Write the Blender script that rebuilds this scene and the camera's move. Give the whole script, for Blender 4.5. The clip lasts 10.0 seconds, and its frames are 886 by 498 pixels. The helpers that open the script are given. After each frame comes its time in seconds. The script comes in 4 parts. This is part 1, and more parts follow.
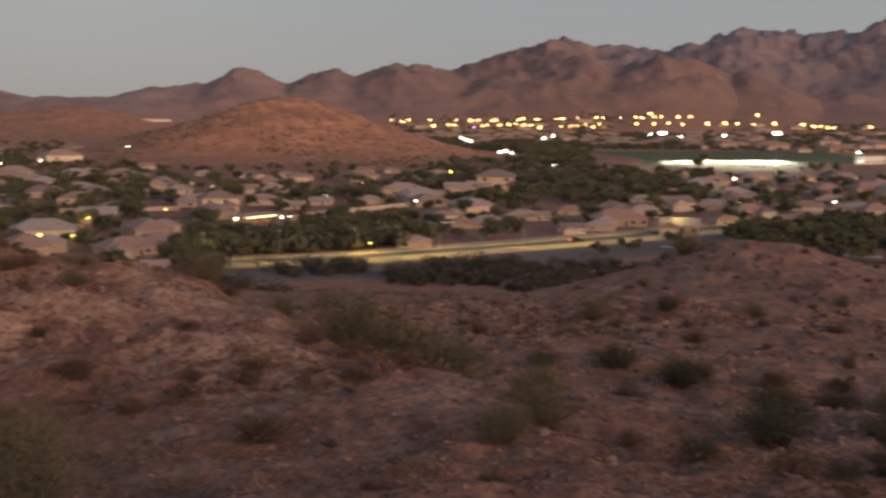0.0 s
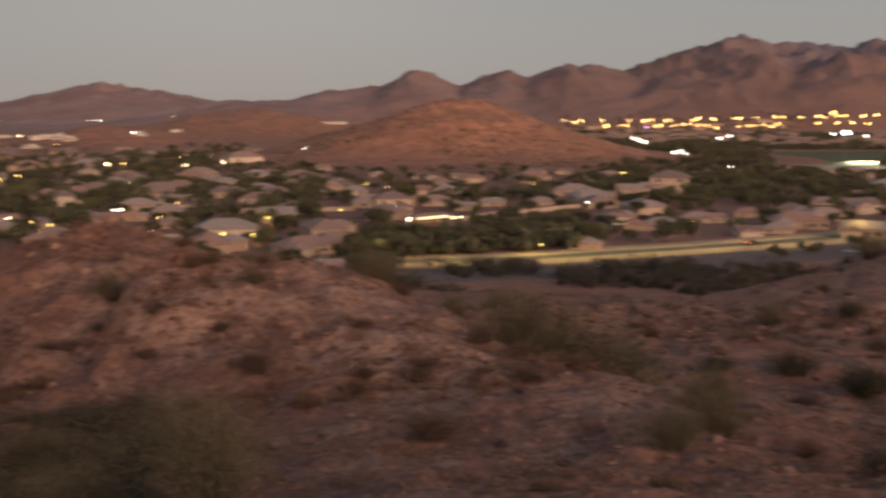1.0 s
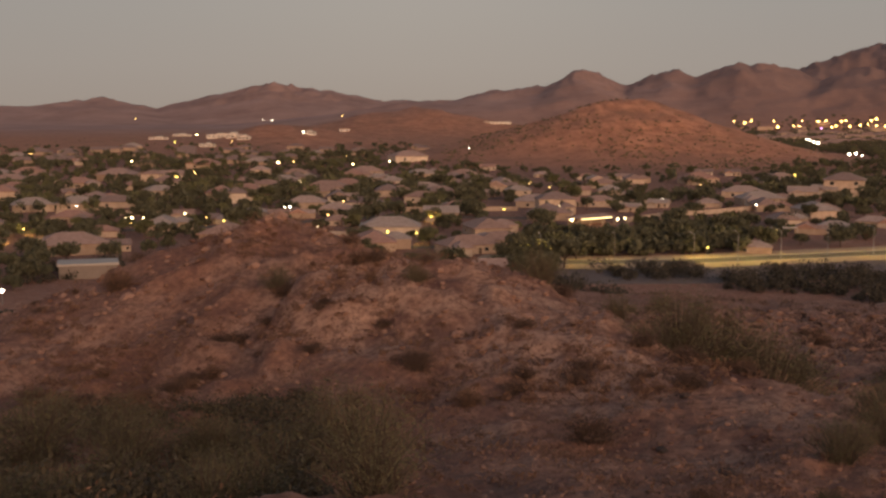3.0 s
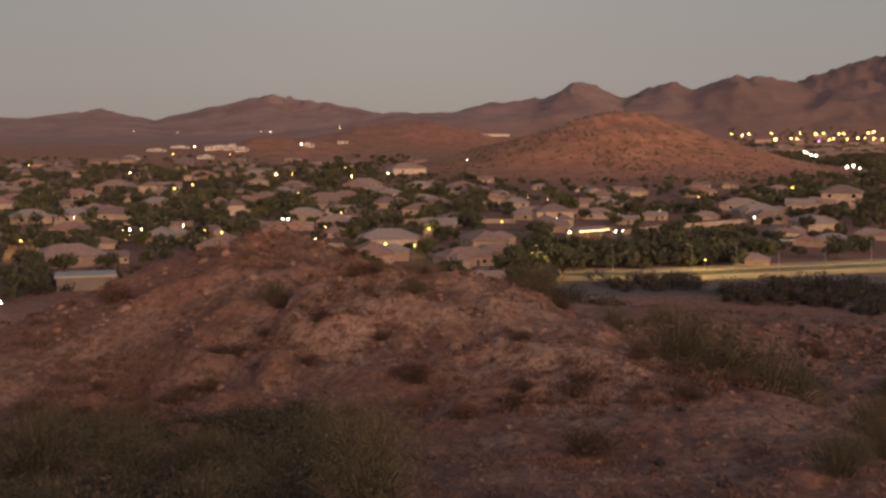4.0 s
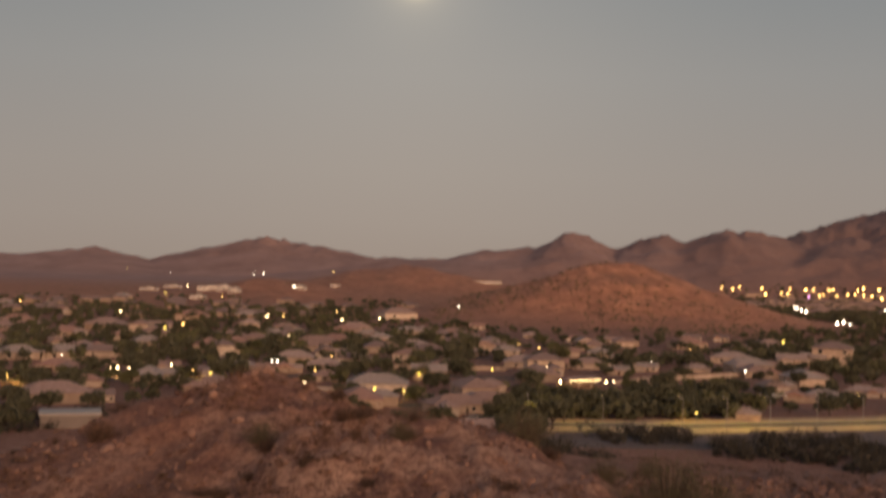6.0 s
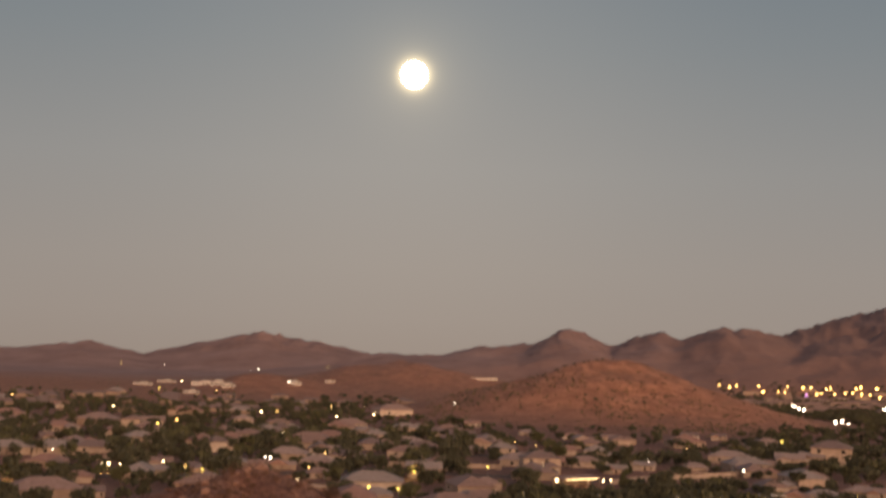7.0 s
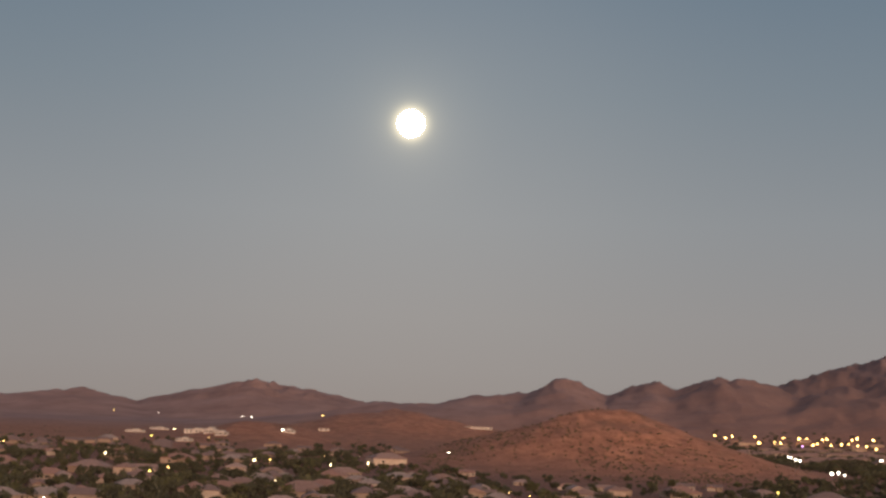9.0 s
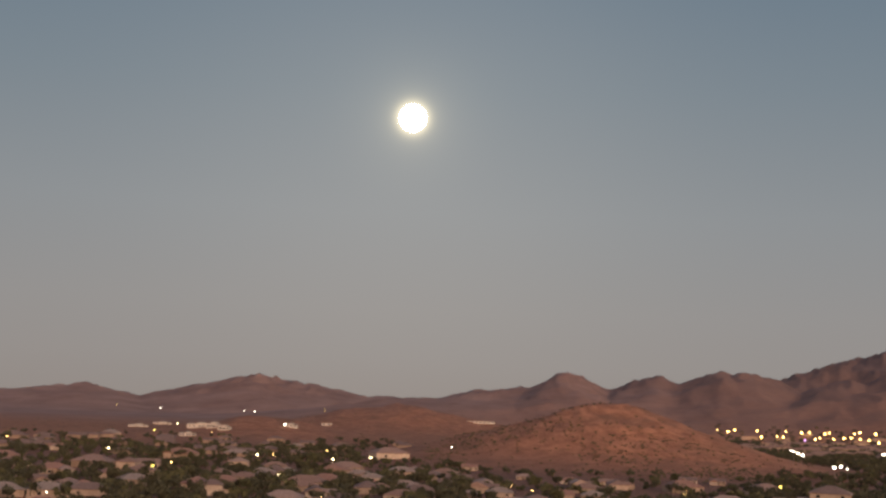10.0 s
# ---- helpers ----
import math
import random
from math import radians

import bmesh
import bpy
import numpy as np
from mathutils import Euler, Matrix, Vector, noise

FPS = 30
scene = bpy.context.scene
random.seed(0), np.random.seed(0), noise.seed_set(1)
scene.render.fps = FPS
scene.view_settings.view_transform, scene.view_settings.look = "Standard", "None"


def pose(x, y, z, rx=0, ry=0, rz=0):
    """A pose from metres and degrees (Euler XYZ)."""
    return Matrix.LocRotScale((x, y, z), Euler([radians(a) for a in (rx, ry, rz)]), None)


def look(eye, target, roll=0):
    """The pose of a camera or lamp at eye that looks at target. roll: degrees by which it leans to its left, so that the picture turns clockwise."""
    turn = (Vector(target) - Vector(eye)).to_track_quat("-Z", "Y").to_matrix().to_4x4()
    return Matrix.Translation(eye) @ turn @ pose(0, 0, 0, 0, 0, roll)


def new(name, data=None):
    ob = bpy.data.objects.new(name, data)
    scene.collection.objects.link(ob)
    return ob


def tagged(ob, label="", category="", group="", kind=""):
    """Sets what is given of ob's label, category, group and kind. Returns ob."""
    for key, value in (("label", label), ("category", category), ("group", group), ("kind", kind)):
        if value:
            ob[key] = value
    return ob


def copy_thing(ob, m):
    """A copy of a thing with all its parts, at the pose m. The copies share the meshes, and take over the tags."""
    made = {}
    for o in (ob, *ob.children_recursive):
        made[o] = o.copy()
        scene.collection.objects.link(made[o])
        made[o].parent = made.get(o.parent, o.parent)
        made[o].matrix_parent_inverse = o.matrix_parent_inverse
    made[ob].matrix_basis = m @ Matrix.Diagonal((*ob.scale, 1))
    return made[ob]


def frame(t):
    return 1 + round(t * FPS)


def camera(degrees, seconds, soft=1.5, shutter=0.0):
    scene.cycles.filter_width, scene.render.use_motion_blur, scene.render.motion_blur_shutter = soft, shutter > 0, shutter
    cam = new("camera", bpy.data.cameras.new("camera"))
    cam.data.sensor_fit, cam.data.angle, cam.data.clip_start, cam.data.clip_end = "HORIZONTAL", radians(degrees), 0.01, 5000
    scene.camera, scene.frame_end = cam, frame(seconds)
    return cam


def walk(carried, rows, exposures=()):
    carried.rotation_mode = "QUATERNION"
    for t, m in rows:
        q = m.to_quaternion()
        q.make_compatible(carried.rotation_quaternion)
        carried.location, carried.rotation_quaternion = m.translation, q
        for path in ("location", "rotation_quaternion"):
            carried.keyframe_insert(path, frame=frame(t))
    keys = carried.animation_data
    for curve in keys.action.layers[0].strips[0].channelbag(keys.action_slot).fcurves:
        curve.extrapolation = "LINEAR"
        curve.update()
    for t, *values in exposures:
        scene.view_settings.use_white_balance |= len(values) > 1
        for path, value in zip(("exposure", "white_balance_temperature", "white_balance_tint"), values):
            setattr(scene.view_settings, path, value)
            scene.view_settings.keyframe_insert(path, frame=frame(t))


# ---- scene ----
# ---------------------------------------------------------------- camera
EYE = (0.0, 0.0, 40.0)          # a lookout 40 m above the suburb
cam = camera(41.0, 10.0, soft=2.6, shutter=1.0)


def aim(yaw, pitch, roll):
    return pose(*EYE, 90 + pitch, 0, yaw) @ pose(0, 0, 0, 0, 0, roll)


TURNS = ((0.0, -16.20, -6.70, 0.41), (0.5, -12.80, -6.68, 0.22), (1.0, -7.90, -6.67, -0.04), (1.5, -3.88, -6.71, 0.02),
         (2.0, -1.11, -6.69, -0.06), (2.5, 0.00, -6.69, 0.0), (4.0, -0.11, -6.08, 0.06), (4.5, -0.03, -4.58, 0.40),
         (5.0, -0.04, -3.09, 0.93), (5.5, -0.31, -1.83, 1.30), (5.7, -0.38, -0.70, 1.40), (6.8, -0.46, 4.75, 1.85),
         (7.0, -0.48, 5.61, 1.88), (7.5, -0.46, 6.83, 1.94), (8.0, -0.38, 7.17, 1.97), (8.5, -0.51, 8.02, 2.20),
         (9.0, -0.62, 7.94, 2.20), (9.5, -0.54, 7.85, 2.20), (10.0, -0.52, 7.67, 2.12))
walk(cam, [(t, aim(a, b, c)) for t, a, b, c in TURNS],
     exposures=((0.0, 0.28, 6150, 3), (0.5, 0.32, 6800, 5), (1.0, 0.25, 6600, 7), (1.5, 0.22, 6900, 9), (2.5, 0.15, 7150, 10), (4.0, 0.08, 6850, 10), (4.5, -0.10, 6400, 9), (5.0, -0.12, 6950, 11), (5.5, 0.05, 7450, 13), (7.0, 0.02, 7400, 13), (7.5, 0.0, 7550, 14), (8.0, 0.0, 6600, 11), (8.5, 0.0, 6500, 10), (10.0, 0.0, 6550, 9)))

# ---------------------------------------------------------------- sky, afterglow, moon
MOON_AZ, MOON_EL = -1.21, 13.91


def bearing(az, el=0.0):
    a, e = radians(az), radians(el)
    return Vector((math.sin(a) * math.cos(e), math.cos(a) * math.cos(e), math.sin(e)))


def srgb(r, g, b):
    return tuple(((c / 255 + 0.055) / 1.055) ** 2.4 if c > 10 else c / 255 / 12.92 for c in (r, g, b))


class Nodes:
    """A small helper to write node trees."""

    def __init__(self, tree):
        self.tree = tree
        tree.nodes.clear()

    def add(self, kind, inputs=None, **settings):
        n = self.tree.nodes.new(kind)
        for k, val in settings.items():
            setattr(n, k, val)
        for k, val in (inputs or {}).items():
            if isinstance(val, bpy.types.NodeSocket):
                self.tree.links.new(val, n.inputs[k])
            else:
                n.inputs[k].default_value = val
        return n

    def math(self, op, a, b=0.0, clamp=False):
        return self.add("ShaderNodeMath", {0: a, 1: b}, operation=op, use_clamp=clamp).outputs[0]

    def ramp(self, fac, stops, interpolation="LINEAR"):
        n = self.add("ShaderNodeValToRGB", {0: fac})
        r = n.color_ramp
        r.interpolation = interpolation
        while len(r.elements) < len(stops):
            r.elements.new(0.5)
        for e, (p, c) in zip(r.elements, stops):
            e.position = p
            e.color = (*c, 1) if len(c) == 3 else c
        return n.outputs[0]

    def mix(self, fac, a, b, blend="MIX"):
        return self.add("ShaderNodeMix", {0: fac, 6: a, 7: b}, data_type="RGBA", blend_type=blend).outputs[2]

    def noise(self, vector, scale, detail=4.0, rough=0.55):
        return self.add("ShaderNodeTexNoise", {"Vector": vector, "Scale": scale, "Detail": detail, "Roughness": rough}).outputs[0]


world = bpy.data.worlds.new("dusk_sky")
scene.world = world
world.use_nodes = True
w = Nodes(world.node_tree)
way = w.add("ShaderNodeTexCoord").outputs["Generated"]
split = w.add("ShaderNodeSeparateXYZ", {0: way})
height = w.math("MULTIPLY", split.outputs[2], 1.6, True)
sky = w.ramp(height, ((0.0, srgb(153, 144, 139)), (0.06, srgb(155, 149, 146)), (0.13, srgb(154, 151, 150)), (0.26, srgb(146, 150, 154)),
                      (0.42, srgb(127, 139, 149)), (0.62, srgb(104, 124, 142)), (1.0, srgb(84, 102, 126))))
# the afterglow in the west, behind the lookout
west = w.math("MULTIPLY", split.outputs[1], -1.0, True)
low = w.math("POWER", w.math("SUBTRACT", 1.0, w.math("ABSOLUTE", split.outputs[2]), True), 3.0)
glow = w.math("MULTIPLY", w.math("POWER", west, 1.5), low)
sky = w.mix(1.0, sky, (0.915, 0.915, 0.915, 1), "MULTIPLY")
sky = w.mix(glow, sky, (2.7, 1.30, 0.62, 1), "ADD")
# glow painted into the sky round the moon: lens bloom and a wide aureole
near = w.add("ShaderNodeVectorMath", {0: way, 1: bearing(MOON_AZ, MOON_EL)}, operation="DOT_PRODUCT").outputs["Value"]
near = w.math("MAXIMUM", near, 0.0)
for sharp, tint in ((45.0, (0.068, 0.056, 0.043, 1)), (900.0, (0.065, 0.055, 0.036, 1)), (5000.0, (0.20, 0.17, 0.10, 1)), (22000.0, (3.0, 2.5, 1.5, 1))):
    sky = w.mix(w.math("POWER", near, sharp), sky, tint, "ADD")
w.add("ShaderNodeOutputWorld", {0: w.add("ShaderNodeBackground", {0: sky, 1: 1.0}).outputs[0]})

sun = new("afterglow", bpy.data.lights.new("afterglow", "SUN"))
sun.data.energy, sun.data.angle, sun.data.color = 2.15, radians(42), (1.0, 0.645, 0.44)
sun.matrix_world = look(tuple(bearing(146, 10) * 100), (0, 0, 0))

# ---------------------------------------------------------------- materials
def surface(name, build, rough=0.9, metal=0.0, spec=0.3):
    """A node material: build(nodes, position) gives colour and, if wanted, a height for the bump and its strength."""
    m = bpy.data.materials.new(name)
    m.use_nodes = True
    n = Nodes(m.node_tree)
    geo = n.add("ShaderNodeNewGeometry")
    got = build(n, geo.outputs["Position"])
    col, bump = got if isinstance(got, tuple) and len(got) == 2 else (got, None)
    b = n.add("ShaderNodeBsdfPrincipled", {"Roughness": rough, "Metallic": metal, "Specular IOR Level": spec})
    if isinstance(col, bpy.types.NodeSocket):
        n.tree.links.new(col, b.inputs["Base Color"])
    else:
        b.inputs["Base Color"].default_value = (*col, 1)
    if bump is not None:
        bm_ = n.add("ShaderNodeBump", {"Height": bump, "Strength": 0.8, "Distance": 0.10})
        n.tree.links.new(bm_.outputs[0], b.inputs["Normal"])
    n.add("ShaderNodeOutputMaterial", {0: b.outputs[0]})
    return m


def lamp_glow(name, color, strength):
    m = bpy.data.materials.new(name)
    m.use_nodes = True
    n = Nodes(m.node_tree)
    n.add("ShaderNodeOutputMaterial", {0: n.add("ShaderNodeEmission", {0: (*color, 1), 1: strength}).outputs[0]})
    return m


def c4(r, g, b):
    return (r, g, b, 1)


def desert(n, p):
    big = n.noise(p, 0.012, 6, 0.6)
    mid = n.noise(p, 0.35, 6, 0.65)
    fine = n.noise(p, 5.0, 6, 0.75)
    soil = n.mix(big, c4(0.30, 0.15, 0.105), c4(0.41, 0.217, 0.15))
    soil = n.mix(n.ramp(mid, ((0.40, (0, 0, 0)), (0.66, (1, 1, 1)))), soil, c4(0.46, 0.29, 0.215))
    # a pale gravelly outcrop on the knoll, also painted paler where light falls
    spot = n.add("ShaderNodeVectorMath", {0: p, 1: (-1.1, 28.4, 33.6)}, operation="DISTANCE").outputs["Value"]
    # light painted into the soil: two more pale spots along the lit shoulder
    for place in ((1.6, 27.0, 33.4), (3.4, 23.6, 33.2)):
        spot = n.math("MINIMUM", spot, n.add("ShaderNodeVectorMath", {0: p, 1: place}, operation="DISTANCE").outputs["Value"])
    spot = n.math("ADD", n.math("DIVIDE", spot, 5.2), n.math("MULTIPLY", n.math("SUBTRACT", n.noise(p, 0.9, 6, 0.7), 0.5), 1.6))
    soil = n.mix(n.ramp(spot, ((0.30, (0.8, 0.8, 0.8)), (0.75, (0, 0, 0)))), soil, c4(0.57, 0.375, 0.28))
    soil = n.mix(n.ramp(n.noise(p, 0.9, 6, 0.7), ((0.48, (0, 0, 0)), (0.66, (0.75, 0.75, 0.75)))), soil, c4(0.165, 0.09, 0.077))
    soil = n.mix(n.ramp(fine, ((0.38, (0.8, 0.8, 0.8)), (0.58, (0, 0, 0)))), soil, c4(0.15, 0.083, 0.068))
    # the butte's orange earth; far ranges' granite paled by painted haze, with dark crags
    at = n.add("ShaderNodeSeparateXYZ", {0: p})
    off = n.add("ShaderNodeVectorMath", {0: p, 1: (165, 985, 20)}, operation="DISTANCE").outputs["Value"]
    butte = n.ramp(n.math("DIVIDE", off, 400.0, True), ((0.30, (1, 1, 1)), (0.60, (0, 0, 0))))
    orange = n.mix(n.ramp(n.noise(p, 0.07, 8, 0.8), ((0.40, (0, 0, 0)), (0.58, (1, 1, 1)))), c4(0.31, 0.155, 0.105), c4(0.52, 0.265, 0.17))
    orange = n.mix(n.ramp(n.noise(p, 0.028, 7, 0.7), ((0.50, (0, 0, 0)), (0.64, (0.75, 0.75, 0.75)))), orange, c4(0.25, 0.15, 0.105))
    reach = n.add("ShaderNodeVectorMath", {0: p}, operation="LENGTH").outputs["Value"]
    plain = n.ramp(n.math("DIVIDE", reach, 5000.0, True), ((0.17, (0, 0, 0)), (0.26, (0.8, 0.8, 0.8))))
    soil = n.mix(n.math("MAXIMUM", butte, plain), soil, orange)
    # painted haze: with distance the soil gives way to paler, greyer rock
    far = n.ramp(n.math("DIVIDE", reach, 5000.0, True), ((0.36, (0, 0, 0)), (0.56, (1, 1, 1))))
    hazed_granite = n.mix(n.ramp(n.noise(p, 0.006, 8, 0.68), ((0.38, (0, 0, 0)), (0.60, (1, 1, 1)))), c4(0.29, 0.195, 0.175), c4(0.41, 0.28, 0.245))
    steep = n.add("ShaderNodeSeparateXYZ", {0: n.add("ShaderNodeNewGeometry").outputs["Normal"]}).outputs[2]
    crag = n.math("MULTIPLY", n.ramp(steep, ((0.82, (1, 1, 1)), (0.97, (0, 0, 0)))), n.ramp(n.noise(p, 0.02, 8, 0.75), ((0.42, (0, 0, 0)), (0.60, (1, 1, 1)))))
    # haze in the colour again: the farthest eastern range goes bluish grey
    east_haze = n.math("MULTIPLY", n.ramp(n.math("DIVIDE", reach, 5000.0, True), ((0.62, (0, 0, 0)), (0.72, (1, 1, 1)))), n.ramp(n.math("DIVIDE", at.outputs[0], 2000.0, True), ((0.60, (0, 0, 0)), (0.82, (1, 1, 1)))))
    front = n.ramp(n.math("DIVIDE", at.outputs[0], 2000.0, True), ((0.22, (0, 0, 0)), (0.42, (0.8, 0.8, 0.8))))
    hazed_granite = n.mix(front, hazed_granite, n.mix(n.noise(p, 0.011, 8, 0.7), c4(0.19, 0.125, 0.11), c4(0.33, 0.22, 0.19)))
    hazed_granite = n.mix(east_haze, hazed_granite, c4(0.29, 0.235, 0.245))
    hazed_granite = n.mix(crag, hazed_granite, c4(0.19, 0.14, 0.135))
    return n.mix(far, soil, hazed_granite), fine


def by_object(stops, scale=0.4):
    """Colour that varies from thing to thing, with a light stain."""
    def build(n, p):
        rnd = n.add("ShaderNodeObjectInfo").outputs["Random"]
        base = n.ramp(rnd, stops, "CONSTANT")
        stain = n.ramp(n.noise(p, scale, 5), ((0.3, (0.74, 0.72, 0.7)), (0.65, (1, 1, 1))))
        return n.mix(1.0, base, stain, "MULTIPLY")
    return build


def leaves(lo, hi):
    def build(n, p):
        isl = n.add("ShaderNodeNewGeometry").outputs["Random Per Island"]
        return n.mix(isl, c4(*lo), c4(*hi))
    return build


M_SOIL = surface("desert_soil", desert, 0.95, spec=0.1)
M_STUCCO = surface("stucco", by_object(((0, (0.50, 0.40, 0.32)), (0.3, (0.58, 0.47, 0.38)), (0.6, (0.44, 0.34, 0.27)), (0.8, (0.66, 0.57, 0.48)))), 0.9)
M_TILE = surface("roof_tile", by_object(((0, (0.37, 0.255, 0.215)), (0.18, (0.40, 0.288, 0.252)), (0.36, (0.29, 0.215, 0.195)), (0.54, (0.45, 0.35, 0.31)), (0.7, (0.41, 0.255, 0.21)), (0.85, (0.40, 0.34, 0.31))), 0.8), 0.85)
M_PANE = surface("window_glass", lambda n, p: (0.02, 0.022, 0.025), 0.12, spec=0.6)
M_DOOR = surface("garage_paint", lambda n, p: n.mix(n.noise(p, 0.6), c4(0.45, 0.38, 0.31), c4(0.56, 0.48, 0.40)), 0.6)
M_LEAF = surface("mesquite_leaf", leaves((0.062, 0.066, 0.042), (0.135, 0.135, 0.085)), 0.8)
M_PALO = surface("palo_verde_leaf", leaves((0.10, 0.105, 0.05), (0.16, 0.16, 0.085)), 0.8)
M_BUSH = surface("creosote_leaf", leaves((0.105, 0.096, 0.054), (0.185, 0.165, 0.095)), 0.85)
M_DRY = surface("dry_brush", leaves((0.135, 0.075, 0.052), (0.25, 0.148, 0.10)), 0.9)
M_BARK = surface("bark", lambda n, p: n.mix(n.noise(p, 6), c4(0.07, 0.05, 0.038), c4(0.15, 0.11, 0.085)), 0.9)
M_ASPHALT = surface("asphalt", lambda n, p: n.mix(n.noise(p, 1.2, 6), c4(0.12, 0.105, 0.09), c4(0.19, 0.165, 0.135)), 0.95, spec=0.08)
M_WASH = surface("wash_gravel", lambda n, p: n.mix(n.noise(p, 0.25, 7, 0.7), c4(0.12, 0.098, 0.09), c4(0.25, 0.20, 0.178)), 0.95, spec=0.1)
M_VERGE = surface("sandy_verge", lambda n, p: n.mix(n.noise(p, 0.3, 6), c4(0.36, 0.26, 0.17), c4(0.50, 0.38, 0.26)), 0.95)
M_DARKBUSH = surface("dark_bush_leaf", leaves((0.04, 0.042, 0.025), (0.085, 0.082, 0.048)), 0.85)
M_THICKET = surface("thicket_leaf", leaves((0.034, 0.035, 0.029), (0.095, 0.085, 0.066)), 0.85)
M_SCRUB = surface("brown_scrub", leaves((0.075, 0.048, 0.038), (0.18, 0.115, 0.088)), 0.9)
M_OLIVE = surface("olive_scrub", leaves((0.058, 0.052, 0.036), (0.13, 0.108, 0.072)), 0.9)
M_CONCRETE = surface("concrete", lambda n, p: n.mix(n.noise(p, 0.8, 6), c4(0.36, 0.34, 0.31), c4(0.50, 0.47, 0.43)), 0.9)
M_PALE = surface("pale_render", lambda n, p: n.mix(n.noise(p, 0.4, 5), c4(0.62, 0.58, 0.52), c4(0.76, 0.72, 0.66)), 0.85)
M_BLOCK = surface("grey_block", lambda n, p: n.mix(n.noise(p, 1.1, 5), c4(0.19, 0.165, 0.15), c4(0.28, 0.245, 0.225)), 0.9)
M_TRIM = surface("window_trim", lambda n, p: n.mix(n.noise(p, 2.0), c4(0.50, 0.46, 0.41), c4(0.62, 0.58, 0.52)), 0.6)
M_STEEL = surface("galvanised_steel", lambda n, p: n.mix(n.noise(p, 3.0), c4(0.28, 0.28, 0.28), c4(0.40, 0.40, 0.40)), 0.5, 0.8)
M_TURF = surface("turf", lambda n, p: n.mix(n.noise(p, 0.15, 6), c4(0.09, 0.105, 0.05), c4(0.15, 0.155, 0.08)), 0.95)
M_STONE = surface("red_stone", leaves((0.16, 0.085, 0.065), (0.37, 0.225, 0.17)), 0.9)
M_DARKSTONE = surface("dark_stone", leaves((0.03, 0.024, 0.022), (0.06, 0.045, 0.04)), 0.9)
M_CARPAINT = surface("dark_car_paint", lambda n, p: n.mix(n.noise(p, 1.0), c4(0.02, 0.02, 0.025), c4(0.035, 0.03, 0.035)), 0.3, 0.3, 0.5)
M_TYRE = surface("tyre_rubber", lambda n, p: n.mix(n.noise(p, 9.0), c4(0.015, 0.015, 0.015), c4(0.03, 0.03, 0.03)), 0.85)
M_AMBER = lamp_glow("amber_lamp", (1.0, 0.58, 0.17), 14.0)
M_WARM = lamp_glow("warm_white_lamp", (1.0, 0.76, 0.42), 13.0)
M_WHITE = lamp_glow("white_lamp", (1.0, 0.90, 0.74), 10.0)
M_SODIUM = lamp_glow("sodium_lamp", (1.0, 0.75, 0.15), 5.0)
M_FLOOD = lamp_glow("floodlight", (1.0, 0.97, 0.88), 14.0)
M_TUBE = lamp_glow("tube_lamp", (1.0, 0.72, 0.34), 5.0)
M_TAIL = lamp_glow("tail_lamp", (1.0, 0.16, 0.05), 6.0)
M_PURPLE = lamp_glow("purple_lamp", (0.75, 0.35, 1.0), 5.0)
M_MOON = lamp_glow("moon_glow", (1.0, 0.95, 0.80), 6.0)


# ---------------------------------------------------------------- the land
def lattice(ix, iy, seed):
    k = (ix.astype(np.int64) * 374761393 + iy.astype(np.int64) * 668265263 + seed * 982451653) & 0x7FFFFFFF
    k = ((k ^ (k >> 13)) * 1274126177) & 0x7FFFFFFF
    return ((k ^ (k >> 16)) & 0xFFFF) / 65535.0


def field(x, y, size, seed=0):
    """Smooth noise, 0 to 1, with lumps about as large as size."""
    u, v = x / size, y / size
    i, j = np.floor(u), np.floor(v)
    a, b = u - i, v - j
    a, b = a * a * (3 - 2 * a), b * b * (3 - 2 * b)
    return (lattice(i, j, seed) * (1 - a) * (1 - b) + lattice(i + 1, j, seed) * a * (1 - b)
            + lattice(i, j + 1, seed) * (1 - a) * b + lattice(i + 1, j + 1, seed) * a * b)


def fractal(x, y, size, octaves=4, seed=0, ridged=False):
    total, amp, norm = 0.0, 1.0, 0.0
    for o in range(octaves):
        f = field(x + 17.3 * o, y - 9.1 * o, size / 2 ** o, seed + o)
        f = 1 - np.abs(2 * f - 1) if ridged else f
        total, norm, amp = total + amp * f, norm + amp, amp * 0.5
    return total / norm


def smooth(a, b, v):
    t = np.clip((v - a) / (b - a), 0, 1)
    return t * t * (3 - 2 * t)


# summits: bearing, elevation as seen from the lookout, half-width, all in degrees
WEST_RANGE = ((-24.00, 0.50, 4.0), (-20.45, 0.06, 10.7), (-17.09, 0.19, 8.5), (-16.04, 0.28, 6.3), (-13.00, -15.39, 9.5), (-9.60, -10.02, 7.2), (-8.13, 1.41, 5.4), (-7.02, 1.13, 10.2), (-3.50, -4.70, 13.6), (-2.01, 0.31, 12.4))
MIDDLE_RANGE = ((0.02, 0.65, 10.4), (2.31, 0.90, 9.6), (4.47, 0.98, 16.0), (6.70, 1.62, 7.1), (7.70, 1.06, 11.1), (9.91, 1.31, 5.6), (10.87, 1.48, 9.1), (11.60, -1.82, 5.9), (13.20, 1.47, 6.3), (13.88, 2.11, 6.8), (14.96, 2.03, 11.6), (16.50, -8.76, 15.0))
